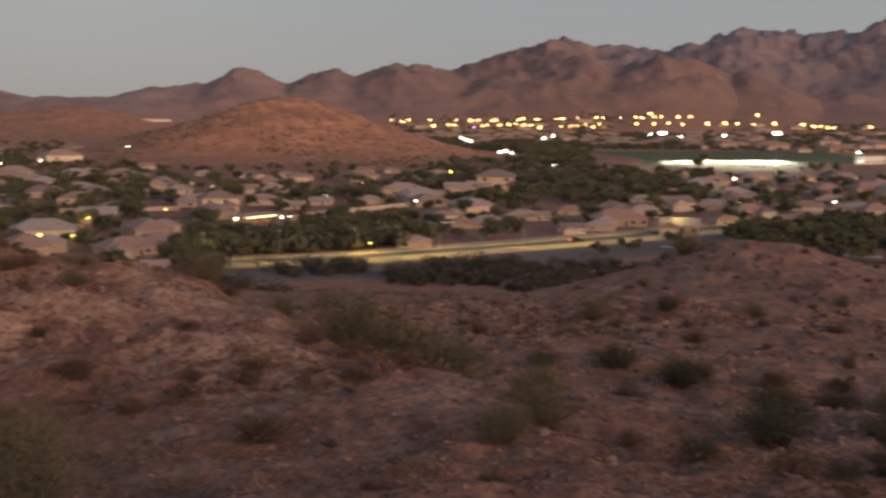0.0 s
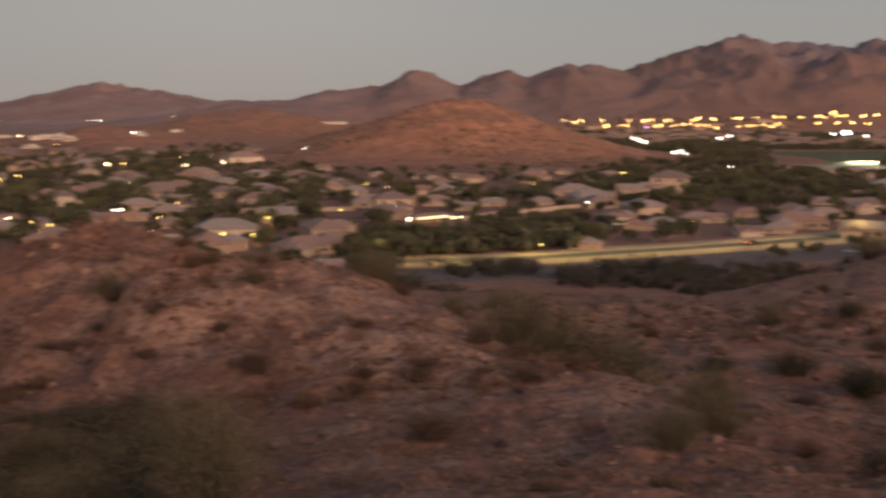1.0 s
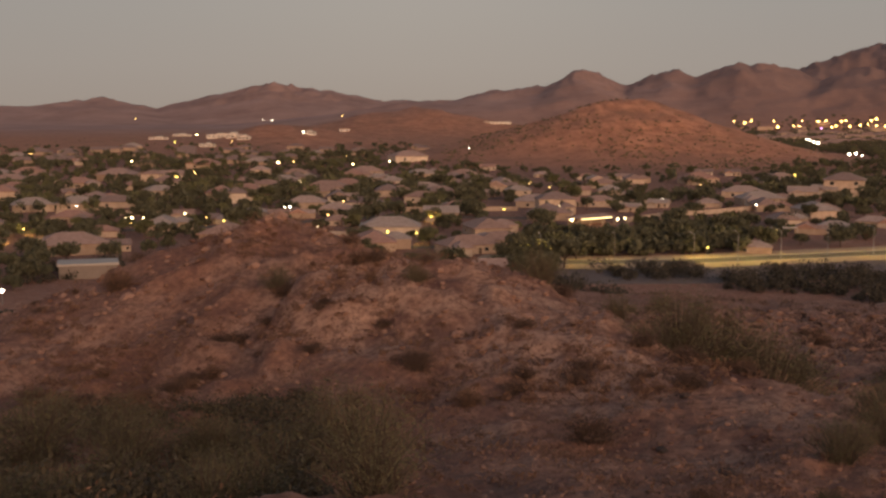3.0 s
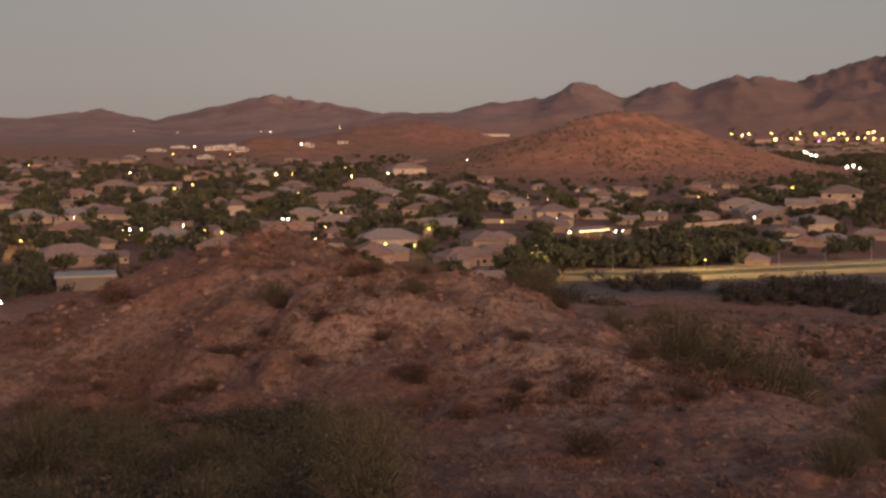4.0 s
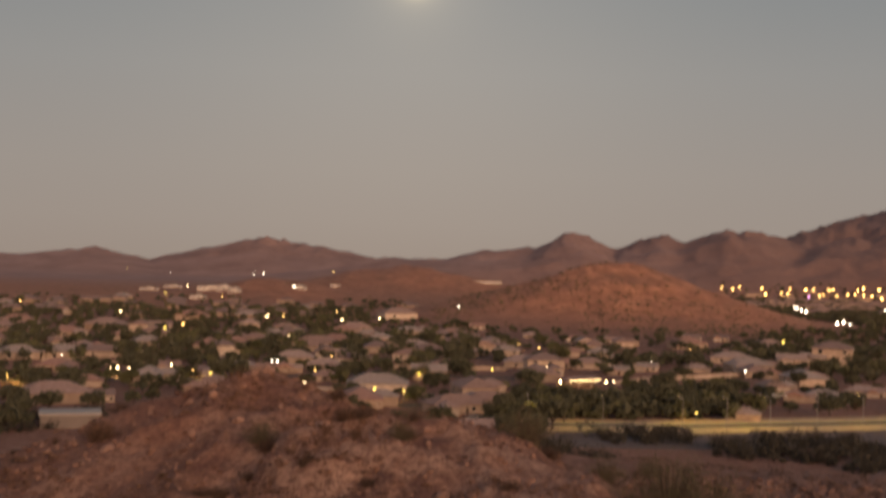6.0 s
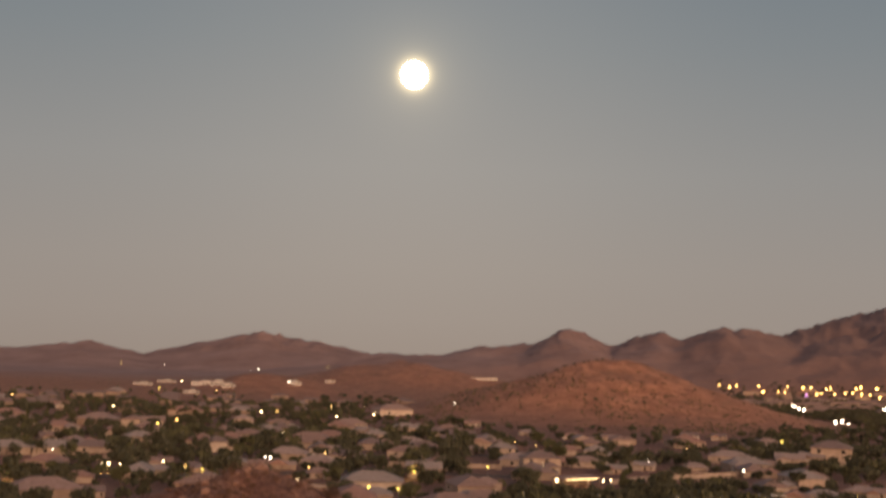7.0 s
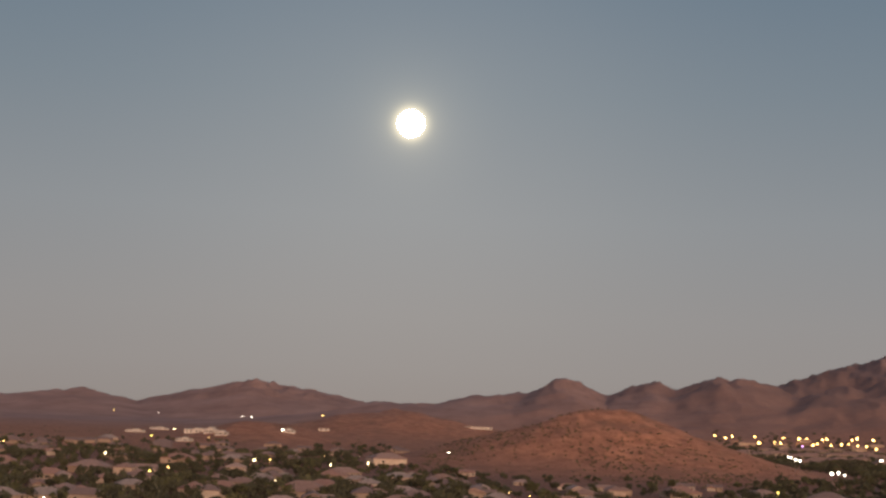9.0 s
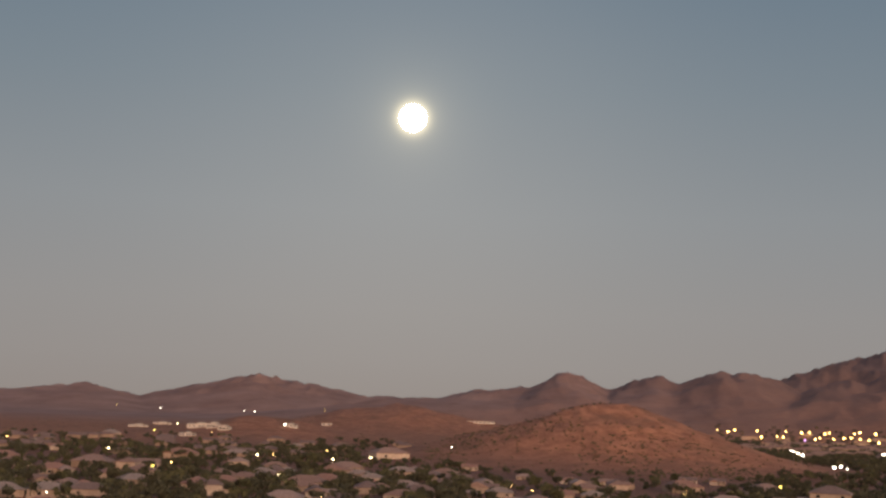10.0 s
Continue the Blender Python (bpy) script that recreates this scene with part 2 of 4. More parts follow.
EAST_RANGE = ((17.60, -8.11, 8.0), (18.70, -9.38, 11.0), (20.20, -9.31, 13.6), (21.77, 3.23, 15.1), (21.71, 3.73, 8.0), (24.23, 2.96, 15.9), (25.67, 3.21, 9.4), (27.64, 3.56, 4.6), (29.54, 3.86, 10.2), (30.33, 3.51, 16.0), (31.43, 3.36, 15.4), (33.72, 3.26, 16.0), (37.74, 3.78, 16.0), (43.00, 3.40, 12.0))


FRONT_RANGE = ((17.00, 1.20, 6.0), (19.60, 2.00, 9.0), (22.40, 2.45, 11.0), (26.30, 2.72, 9.0), (27.40, 2.45, 7.0), (30.60, 1.55, 8.0), (35.20, 0.85, 10.0))


def range_height(x, y, summits, far, deep):
    best = np.zeros_like(x)
    for az, el, wide in summits:
        s, c = math.sin(radians(az)), math.cos(radians(az))
        u = np.arctan2(x * c - y * s, x * s + y * c) * far
        v = np.hypot(x, y) - far
        q = 1 - np.sqrt((u / (radians(wide) * far)) ** 2 + (v / deep) ** 2)
        top = far * (math.tan(radians(el)) + math.tan(radians(0.75)))
        best = np.maximum(best, np.clip(q, 0, 1) ** 1.25 * top)
    return best


def mound(x, y, cx, cy, wide, deep, turn=0.0):
    c, s = math.cos(radians(turn)), math.sin(radians(turn))
    u, v = (x - cx) * c + (y - cy) * s, (y - cy) * c - (x - cx) * s
    return np.exp(-0.5 * ((u / wide) ** 2 + (v / deep) ** 2))


def land(x, y):
    """Height of the ground at x, y."""
    x, y = np.asarray(x, float), np.asarray(y, float)
    d, az = np.hypot(x, y), np.degrees(np.arctan2(x, y))
    # the lookout's own hill
    drop = smooth(-6, -16, az) * (np.abs(az) < 100)
    e = d + 2.2 * drop * np.clip(d - 36, 0, None)
    front = np.interp(e, (0, 8, 14, 25, 45, 60, 100, 150, 210, 240), (38.35, 36.9, 35.4, 33.5, 30.6, 29.0, 24.2, 12, 1.5, 0))
    back = np.interp(d, (0, 60, 160, 420), (38.35, 43, 38, 0))
    rear = smooth(75, 120, np.abs(az))
    hill = front * (1 - rear) + back * rear
    # rocky knoll and the spur beyond the saddle
    hill = hill + 3.5 * mound(x, y, -5.6, 37.5, 3.9, 5.0, 12) + 1.9 * mound(x, y, 1.5, 32, 5.5, 5, -20) + 1.55 * mound(x, y, -11.5, 34, 4, 6)
    hill = hill - 1.5 * mound(x, y, 9.5, 36.5, 10, 3.0, -38)
    hill = hill + 6.1 * mound(x, y, 55, 96, 11, 16, -20) + 0.8 * mound(x, y, 70, 85, 14, 14) - 1.0 * mound(x, y, 42, 92, 8, 20)
    rough = smooth(3, 12, d) * smooth(235, 150, d)
    hill = hill + rough * ((fractal(x, y, 9.0, 5, 3) - 0.5) * 1.5 * smooth(9, 26, d) + (fractal(x, y, 2.4, 4, 11, True) - 0.5) * 0.60 + (fractal(x, y, 0.8, 3, 15) - 0.5) * 0.26)
    # the knoll's shoulder runs down towards the lookout, with a gully beyond it
    off, run = (x - 2.3) * 0.90 + (y - 30) * 0.43, (x - 2.3) * 0.43 - (y - 30) * 0.90
    along = smooth(-5, 1, run) * smooth(17, 9, run)
    hill = hill + along * (0.75 * smooth(-6.5, -0.8, off) * smooth(2.2, -0.4, off) - 0.3 * smooth(0.3, 2.2, off) * smooth(8, 3, off))
    # ledges that run down the knoll's flank
    along, across = x * 0.80 - y * 0.60, x * 0.60 + y * 0.80
    hill = hill + 0.55 * (fractal(along * 0.22, across, 1.5, 3, 77, True) - 0.5) * mound(x, y, 1, 31, 8, 6)
    hill = hill + 0.6 * smooth(-4.1, -3.7, x + 0.25 * np.sin(y * 2.0)) * mound(x, y, -2.4, 28.6, 2.0, 2.4)
    # red butte and low hills in the valley
    ridge = 0.72 + 0.5 * fractal(x, y, 90, 5, 21, True)
    butte = (39 * mound(x, y, 147, 985, 82, 78) + 6 * mound(x, y, 150, 980, 32, 45) + 2 * mound(x, y, 235, 1010, 60, 70)
             + 4 * mound(x, y, 60, 960, 50, 60)) * (0.70 + 0.40 * fractal(x, y, 85, 6, 21, True) + 0.10 * fractal(x, y, 24, 4, 29, True))
    low = (40 * mound(x, y, -40, 1960, 120, 130) + 22 * mound(x, y, -195, 1480, 60, 90)) * ridge
    # mountains
    gully = 0.42 + 0.55 * fractal(x, y, 560, 7, 31, True) + 0.32 * fractal(x, y, 200, 6, 47, True) + 0.18 * fractal(x, y, 70, 4, 53, True)
    peaks = range_height(x, y, WEST_RANGE, 4150, 800)
    peaks = np.maximum(peaks, range_height(x, y, MIDDLE_RANGE, 3000, 800))
    peaks = np.maximum(peaks, range_height(x, y, EAST_RANGE, 3850, 950))
    peaks = np.maximum(peaks, range_height(x, y, FRONT_RANGE, 2850, 620))
    return hill + butte + low + peaks * gully


def mesh_of(name, verts, faces, shade=False):
    me = bpy.data.meshes.new(name)
    me.from_pydata(verts, [], faces)
    if shade:
        me.shade_smooth()
    me.update()
    return me


def ground_sheet():
    az = np.radians(np.concatenate((np.linspace(-180, -26, 60, endpoint=False), np.linspace(-26, 44, 680, endpoint=False), np.linspace(44, 180, 54, endpoint=False))))
    r = np.concatenate(([0.6, 1.5, 3, 5], np.geomspace(7, 120, 370), np.geomspace(123, 740, 60), np.geomspace(748, 4900, 240)))
    R, A_ = np.meshgrid(r, az, indexing="ij")
    X, Y = R * np.sin(A_), R * np.cos(A_)
    Z = land(X, Y)
    co = np.stack((X, Y, Z), -1).reshape(-1, 3)
    nr, na = R.shape
    i = np.arange(nr - 1)[:, None] * na
    j = np.arange(na)[None, :]
    k = (j + 1) % na
    quads = np.stack((i + j, i + na + j, i + na + k, i + k), -1).reshape(-1, 4)
    quads = quads[:, ::-1]
    me = bpy.data.meshes.new("ground")
    me.vertices.add(len(co) + 1)
    me.vertices.foreach_set("co", np.vstack((co, [[0, 0, land(0.0, 0.0)]])).ravel())
    fan = [(len(co), a, (a + 1) % na)[::-1] for a in range(na)]
    n4, n3 = len(quads), len(fan)
    me.loops.add(n4 * 4 + n3 * 3)
    me.loops.foreach_set("vertex_index", np.concatenate((quads.ravel(), np.array(fan).ravel())))
    me.polygons.add(n4 + n3)
    me.polygons.foreach_set("loop_start", np.concatenate((np.arange(n4) * 4, n4 * 4 + np.arange(n3) * 3)))
    me.update(calc_edges=True)
    me.shade_smooth()
    me.validate()
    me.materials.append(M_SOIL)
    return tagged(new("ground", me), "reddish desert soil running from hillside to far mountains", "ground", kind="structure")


ground = ground_sheet()


# ---------------------------------------------------------------- helpers for things
def thing(name, label, category, group="", at=None, kind=""):
    ob = new(name)
    ob.empty_display_size = 0.2
    if at is not None:
        ob.matrix_basis = at
    return tagged(ob, label, category, group, kind)


def part(name, bm, material, parent, label="", shade=False):
    me = bpy.data.meshes.new(name)
    bm.to_mesh(me)
    bm.free()
    if shade:
        me.shade_smooth()
    me.materials.append(material)
    ob = new(name, me)
    ob.parent = parent
    return tagged(ob, label)


def box(bm, x0, y0, z0, x1, y1, z1):
    m = Matrix.Translation(((x0 + x1) / 2, (y0 + y1) / 2, (z0 + z1) / 2)) @ Matrix.Diagonal((x1 - x0, y1 - y0, z1 - z0, 1))
    bmesh.ops.create_cube(bm, size=1, matrix=m)


# the moon
bm = bmesh.new()
bmesh.ops.create_icosphere(bm, subdivisions=4, radius=55)
me = bpy.data.meshes.new("moon")
bm.to_mesh(me)
bm.free()
me.shade_smooth()
me.materials.append(M_MOON)
moon = tagged(new("moon", me), "bright full moon low in the dusk sky", "moon", kind="structure")
moon.matrix_basis = Matrix.Translation(Vector(EYE) + bearing(MOON_AZ, MOON_EL) * 4700)


# ---------------------------------------------------------------- roads
def ribbon(name, points, left, right, z0, z1, material, label, category, parent=None):
    """A slab that follows a line of points, from left to right of it (metres), between two heights."""
    bm = bmesh.new()
    pts = [Vector(p) for p in points]
    rows = []
    for i, p in enumerate(pts):
        t = (pts[min(i + 1, len(pts) - 1)] - pts[max(i - 1, 0)]).normalized()
        n = Vector((-t.y, t.x))
        rows.append([bm.verts.new((*(p + n * o), z)) for o, z in ((left, z0), (left, z1), (right, z1), (right, z0))])
    for a, b in zip(rows, rows[1:]):
        for k in range(4):
            bm.faces.new((a[k], b[k], b[(k + 1) % 4], a[(k + 1) % 4]))
    bm.faces.new(rows[0])
    bm.faces.new(rows[-1][::-1])
    bmesh.ops.recalc_face_normals(bm, faces=bm.faces)
    me = bpy.data.meshes.new(name)
    bm.to_mesh(me)
    bm.free()
    me.materials.append(material)
    ob = new(name, me)
    return tagged(ob, label, category, kind="structure")


MAIN_ROAD = [(8, 316), (25, 311), (64, 313), (89, 321), (117, 330), (143, 339), (168, 349), (194, 361), (225, 377), (262, 397), (330, 436), (430, 500)]
ribbon("road", MAIN_ROAD, 4.5, -4.5, -0.4, 0.05, M_ASPHALT, "two-lane asphalt road under yellow street lamps", "road")
for side in (1, -1):
    ribbon("kerb", MAIN_ROAD, side * 4.7, side * 4.5, -0.4, 0.18, M_CONCRETE, "pale concrete kerb beside the road", "kerb")
    ribbon("verge", MAIN_ROAD, side * 13.0, side * 4.7, -0.4, 0.12, M_VERGE, "sandy roadside verge in lamp light", "verge")
ribbon("dry_wash", MAIN_ROAD[1:], -13.0, -40.0, -0.4, 0.06, M_WASH, "grey gravel bed of a dry wash below the road", "dry wash")
PATH = [(160, 318), (178, 305), (189, 298), (198, 290), (209, 281), (235, 262)]
ribbon("pavement", PATH, 2.2, -2.2, -0.4, 0.07, M_CONCRETE, "pale concrete path at the foot of the hill", "pavement")
for k, line in enumerate(([(-60, 392), (-25, 356), (-9, 346), (8, 350)], [(-190, 395), (-140, 388), (-100, 398), (-60, 420), (-20, 450), (40, 440), (66, 437), (100, 458), (131, 490), (180, 520)],
                          [(-250, 520), (-120, 500), (-20, 520), (60, 560)], [(-300, 640), (-120, 630), (20, 640), (110, 640)], [(150, 410), (200, 425), (260, 455), (340, 520), (430, 600)])):
    ribbon("road", line, 3.6, -3.6, -0.4, 0.04, M_ASPHALT, "narrow residential street between the houses", "road")


# ---------------------------------------------------------------- houses
def roof_solid(bm, x0, y0, x1, y1, z, rise, gable, over=0.6, thick=0.22):
    """A hipped or gabled roof with eaves, a closed solid."""
    x0, y0, x1, y1 = x0 - over, y0 - over, x1 + over, y1 + over
    w, d = x1 - x0, y1 - y0
    h = 0.0 if gable else min(w, d) / 2 - 0.02
    if w >= d:
        ridge = ((x0 + h, (y0 + y1) / 2), (x1 - h, (y0 + y1) / 2))
    else:
        ridge = (((x0 + x1) / 2, y0 + h), ((x0 + x1) / 2, y1 - h))
    ring = ((x0, y0), (x1, y0), (x1, y1), (x0, y1))
    low = [bm.verts.new((px, py, z)) for px, py in ring]
    up = [bm.verts.new((px, py, z + thick)) for px, py in ring]
    a, b = [bm.verts.new((px, py, z + thick + rise)) for px, py in ridge]
    bm.faces.new(low[::-1])
    for i in range(4):
        bm.faces.new((low[i], low[(i + 1) % 4], up[(i + 1) % 4], up[i]))
    if w >= d:
        sides = ((up[0], up[1], b, a), (up[1], up[2], b), (up[2], up[3], a, b), (up[3], up[0], a))
    else:
        sides = ((up[0], up[1], a), (up[1], up[2], b, a), (up[2], up[3], b), (up[3], up[0], a, b))
    for f in sides:
        bm.faces.new(f)


def house(w, d, tall, wing, label, gable=False, group="houses of the suburb"):
    """A stucco house; its front looks towards -y."""
    ob = thing("house", label, "house", group)
    bm = bmesh.new()
    box(bm, -w / 2, -d / 2, -0.5, w / 2, d / 2, tall)
    part("wall", bm, M_STUCCO, ob)
    bm = bmesh.new()
    roof_solid(bm, -w / 2, -d / 2, w / 2, d / 2, tall, d * 0.24, gable)
    part("roof", bm, M_TILE, ob, "brown tiled roof")
    gx = w / 2 * wing
    bm = bmesh.new()
    box(bm, gx - 3.3, -d / 2 - 5, -0.5, gx + 3.3, -d / 2 + 0.5, 2.7)
    if gable:
        v = [bm.verts.new(p) for p in ((gx - 3.3, -d / 2 - 4.98, 2.7), (gx + 3.3, -d / 2 - 4.98, 2.7), (gx, -d / 2 - 4.98, 4.2))]
        bm.faces.new(v)
    part("garage_wing", bm, M_STUCCO, ob)
    bm = bmesh.new()
    roof_solid(bm, gx - 3.3, -d / 2 - 5, gx + 3.3, -d / 2 + 3.5, 2.7, 1.7, gable, 0.4)
    part("garage_roof", bm, M_TILE, ob, "brown tiled roof")
    bm = bmesh.new()
    box(bm, gx - 2.5, -d / 2 - 5.06, 0, gx + 2.5, -d / 2 - 4.94, 2.2)
    for k in range(1, 4):
        box(bm, gx - 2.5, -d / 2 - 5.09, k * 0.55 - 0.03, gx + 2.5, -d / 2 - 5.05, k * 0.55 + 0.03)
    part("garage_door", bm, M_DOOR, ob, "pale panelled garage door")
    bm = bmesh.new()
    box(bm, -gx * 0.35 - 0.5, -d / 2 - 0.05, 0, -gx * 0.35 + 0.5, -d / 2 + 0.05, 2.1)
    part("front_door", bm, M_BARK, ob, "dark wooden front door")
    spots = [(-gx * 1.1 - 2.0, 1.0, -1), (-gx * 1.1 + 1.9, 1.0, -1), (w * 0.22, 0.9, 1)]
    if tall > 4:
        spots += [(-w * 0.3, 3.7, -1), (w * 0.12, 3.7, -1), (-w * 0.3, 3.7, 1), (w * 0.3, 3.7, 1)]
    for px, pz, side in spots:
        bm = bmesh.new()
        box(bm, px - 0.75, side * d / 2 - 0.08, pz - 0.07, px + 0.75, side * d / 2 + 0.08, pz + 1.27)
        win = part("window", bm, M_TRIM, ob, "pale window frame")
        bm = bmesh.new()
        box(bm, px - 0.66, side * d / 2 - 0.10, pz, px + 0.66, side * d / 2 + 0.10, pz + 1.2)
        part("pane", bm, M_PANE, win, "dark glass")
    return ob


HOUSES = [house(16, 11, 2.8, 0.55, "single-storey beige stucco house with brown tiled hip roof"),
          house(19, 12, 2.9, -0.6, "wide low tan stucco house with brown tiled hip roof"),
          house(14, 11, 5.3, 0.4, "two-storey tan stucco house with brown tiled roof"),
          house(13, 10, 2.9, -0.45, "small stucco house with pale gabled roof and garage wing", True)]

used = set()


def put(proto, x, y, turn=0.0, size=1.0, z=None):
    """The first call uses the thing itself, later ones its copies."""
    m = pose(x, y, float(land(x, y)) if z is None else z, 0, 0, turn) @ Matrix.Diagonal((size, size, size, 1))
    if proto.name in used:
        ob = copy_thing(proto, Matrix.Identity(4))
    else:
        ob = proto
        used.add(proto.name)
    ob.matrix_basis = m
    return ob


# x, y, kind, size, turn
NEAR_STREETS = ((-164, 473, 0, 0.99, 180), (-148, 479, 0, 1.02, 180), (-136, 492, 1, 0.86, 175), (-109, 377, 0, 0.65, 170), (-105, 332, 1, 1.01, 185), (-94, 338, 3, 0.62, 0), (-134, 560, 0, 0.91, 20), (-187, 683, 0, 1.28, 160), (-188, 613, 0, 1.05, 10), (-174, 554, 3, 0.69, 10), (-268, 881, 3, 0.92, 0), (-353, 983, 0, 1.03, 0), (-319, 992, 3, 0.83, 15), (-173, 728, 3, 0.65, 0), (-322, 1234, 0, 1.2, 180), (-167, 828, 1, 1.15, 170), (-97, 441, 3, 0.62, 0), (-82, 424, 0, 0.62, 0), (-137, 877, 1, 0.92, 180))
MIDDLE_STREETS = ((-112, 1048, 0, 0.93, 0), (-74, 1076, 0, 1.07, 180), (-26, 883, 1, 1.36, 205), (-55, 556, 0, 0.86, 180), (-9, 587, 1, 0.82, 160), (-26, 560, 0, 1.0, 90), (-37, 416, 0, 0.62, 20), (-17, 383, 1, 1.0, 184), (-55, 444, 3, 0.68, 90), (-61, 442, 3, 0.62, 0), (-71, 449, 0, 0.62, 180), (10, 286, 3, 0.78, 8), (7, 334, 1, 0.85, 20), (17, 348, 0, 0.85, 190), (14, 380, 0, 1.05, 100), (22, 553, 3, 0.63, 0), (39, 493, 1, 0.9, 180), (56, 499, 3, 0.7, 5), (60, 716, 0, 0.63, 0), (84, 691, 0, 0.69, 180))
ROAD_STREETS = ((84, 617, 0, 0.86, 170), (105, 693, 3, 0.62, 0), (66, 497, 0, 0.83, 185), (75, 473, 3, 0.62, -8), (90, 493, 3, 0.63, -8), (30, 788, 3, 0.79, 0), (160, 727, 3, 0.79, 0), (179, 732, 3, 0.7, 0), (139, 549, 1, 0.93, 175), (111, 493, 0, 0.64, 180), (166, 546, 3, 0.98, 0), (183, 567, 3, 0.87, 0), (193, 569, 2, 1.3, 180), (149, 521, 0, 0.66, 180), (88, 334, 0, 0.62, 183), (119, 387, 3, 0.65, 90), (130, 391, 0, 0.68, 180), (150, 410, 1, 0.62, 170), (155, 408, 3, 0.62, 0))
EAST_STREETS = ((176, 426, 1, 0.62, 180), (197, 435, 0, 0.73, 0), (230, 477, 0, 0.62, 180), (149, 361, 3, 0.62, 10), (162, 368, 0, 0.62, 180), (184, 353, 3, 0.94, -6), (262, 509, 0, 0.69, 0), (245, 439, 1, 0.71, 180), (279, 469, 0, 0.75, 180), (239, 371, 0, 0.62, 180), (215, 376, 0, 0.62, 200), (278, 424, 1, 0.71, 180), (429, 614, 0, 0.83, 180), (307, 450, 0, 0.75, 0), (355, 601, 0, 0.77, 0), (294, 413, 1, 0.71, 175), (311, 560, 0, 0.62, 0), (316, 608, 3, 0.77, 0))
rng = random.Random(5)
taken, fronts = [], []
for x, y, kind, size, turn in NEAR_STREETS + MIDDLE_STREETS + ROAD_STREETS + EAST_STREETS:
    put(HOUSES[kind], x, y, turn - math.degrees(math.atan2(x, y)) + rng.uniform(-5, 5), size)
    taken.append((x, y, 11 * size))
    fronts.append((math.degrees(math.atan2(x, y)), math.hypot(x, y), 8 * size))
fronts.append((7.6, 421, 12))


def hides(x, y):
    """Whether a tree here would stand before one of those houses."""
    az, d = math.degrees(math.atan2(x, y)), math.hypot(x, y)
    return any(-2 < far - d < 0.10 * far and abs(az - a) < math.degrees(0.8 * wide / far) for a, far, wide in fronts)


def ball_field(x, y):
    return (23.2 if math.hypot(x, y) > 830 else 25.6) < math.degrees(math.atan2(x, y)) < 33.0 and 775 < math.hypot(x, y) < 1260


def clear(x, y, gap):
    return all((x - a) ** 2 + (y - b) ** 2 > (gap + r) ** 2 for a, b, r in taken)


def street_gap(x, y, gap=7.0):
    for a, b in zip(MAIN_ROAD, MAIN_ROAD[1:]):
        a, b, p = Vector(a), Vector(b), Vector((x, y))
        t = max(0.0, min(1.0, (p - a).dot(b - a) / (b - a).length_squared))
        if (p - a.lerp(b, t)).length < gap:
            return False
    return True


def suburb(x, y):
    """Whether houses may stand here: neither hill, wash, wood nor playing field."""
    d, az = math.hypot(x, y), math.degrees(math.atan2(x, y))
    if d < 330 or not -23 < az < 41 or float(land(x, y)) > 1.2:
        return False
    if az > 3 and d < np.interp(az, (3, 9, 19, 27, 41), (430, 470, 372, 405, 470)):
        return False
    if 16 < az < 27 and d > 500 or az > 22 and d > 760 or 3 < az < 17 and d > 745:
        return False
    return True


fill = 0
far_spots = []
for row in range(40):
    for k in range(-60, 60):
        x = k * 21 + rng.uniform(-4, 4) + row * 6
        y = 345 + row * 30 + rng.uniform(-4, 4) + 12 * math.sin(x / 80)
        if not suburb(x, y) or not clear(x, y, 10):
            continue
        d = math.hypot(x, y)
        if d > 860:
            if d < 1250 and rng.random() < 0.2:
                far_spots.append((x, y))
            continue
        if rng.random() < 0.45 or fill >= 95 or hides(x, y):
            continue
        fill += 1
        put(HOUSES[rng.choice((0, 0, 1, 3, 0, 1, 2))], x, y, rng.choice((0, 180, 90)) + rng.uniform(-14, 14), rng.uniform(0.8, 1.05))
        taken.append((x, y, 11))

# the last streets before the desert, too far to tell apart
bmw, bmr = bmesh.new(), bmesh.new()
for x, y in far_spots:
    z, w_, d_ = float(land(x, y)), rng.uniform(6, 9), rng.uniform(4.5, 6)
    box(bmw, x - w_, y - d_, z - 0.5, x + w_, y + d_, z + 2.9)
    roof_solid(bmr, x - w_, y - d_, x + w_, y + d_, z + 2.9, d_ * 0.45, rng.random() < 0.3)
far_houses = thing("far_houses", "low stucco houses with tiled roofs at the suburb's far edge", "houses", kind="stuff")
part("wall", bmw, M_STUCCO, far_houses)
part("roof", bmr, M_TILE, far_houses)


def flat_building(w, d, h, label, windows=True, walls=None, top=None):
    ob = thing("building", label, "building")
    bm = bmesh.new()
    box(bm, -w / 2, -d / 2, -0.5, w / 2, d / 2, h)
    part("wall", bm, walls or M_PALE, ob)
    bm = bmesh.new()
    box(bm, -w / 2 - 0.4, -d / 2 - 0.4, h, w / 2 + 0.4, d / 2 + 0.4, h + 0.5)
    part("roof", bm, top or M_CONCRETE, ob, "flat roof slab")
    n = max(2, int(w / 6)) if windows else 0
    for k in range(n):
        bm = bmesh.new()
        px = -w / 2 + (k + 0.5) * w / n
        box(bm, px - 1.2, -d / 2 - 0.05, 1.0, px + 1.2, -d / 2 + 0.05, 2.4)
        part("window", bm, M_PANE, ob, "dark glazed window")
    return ob


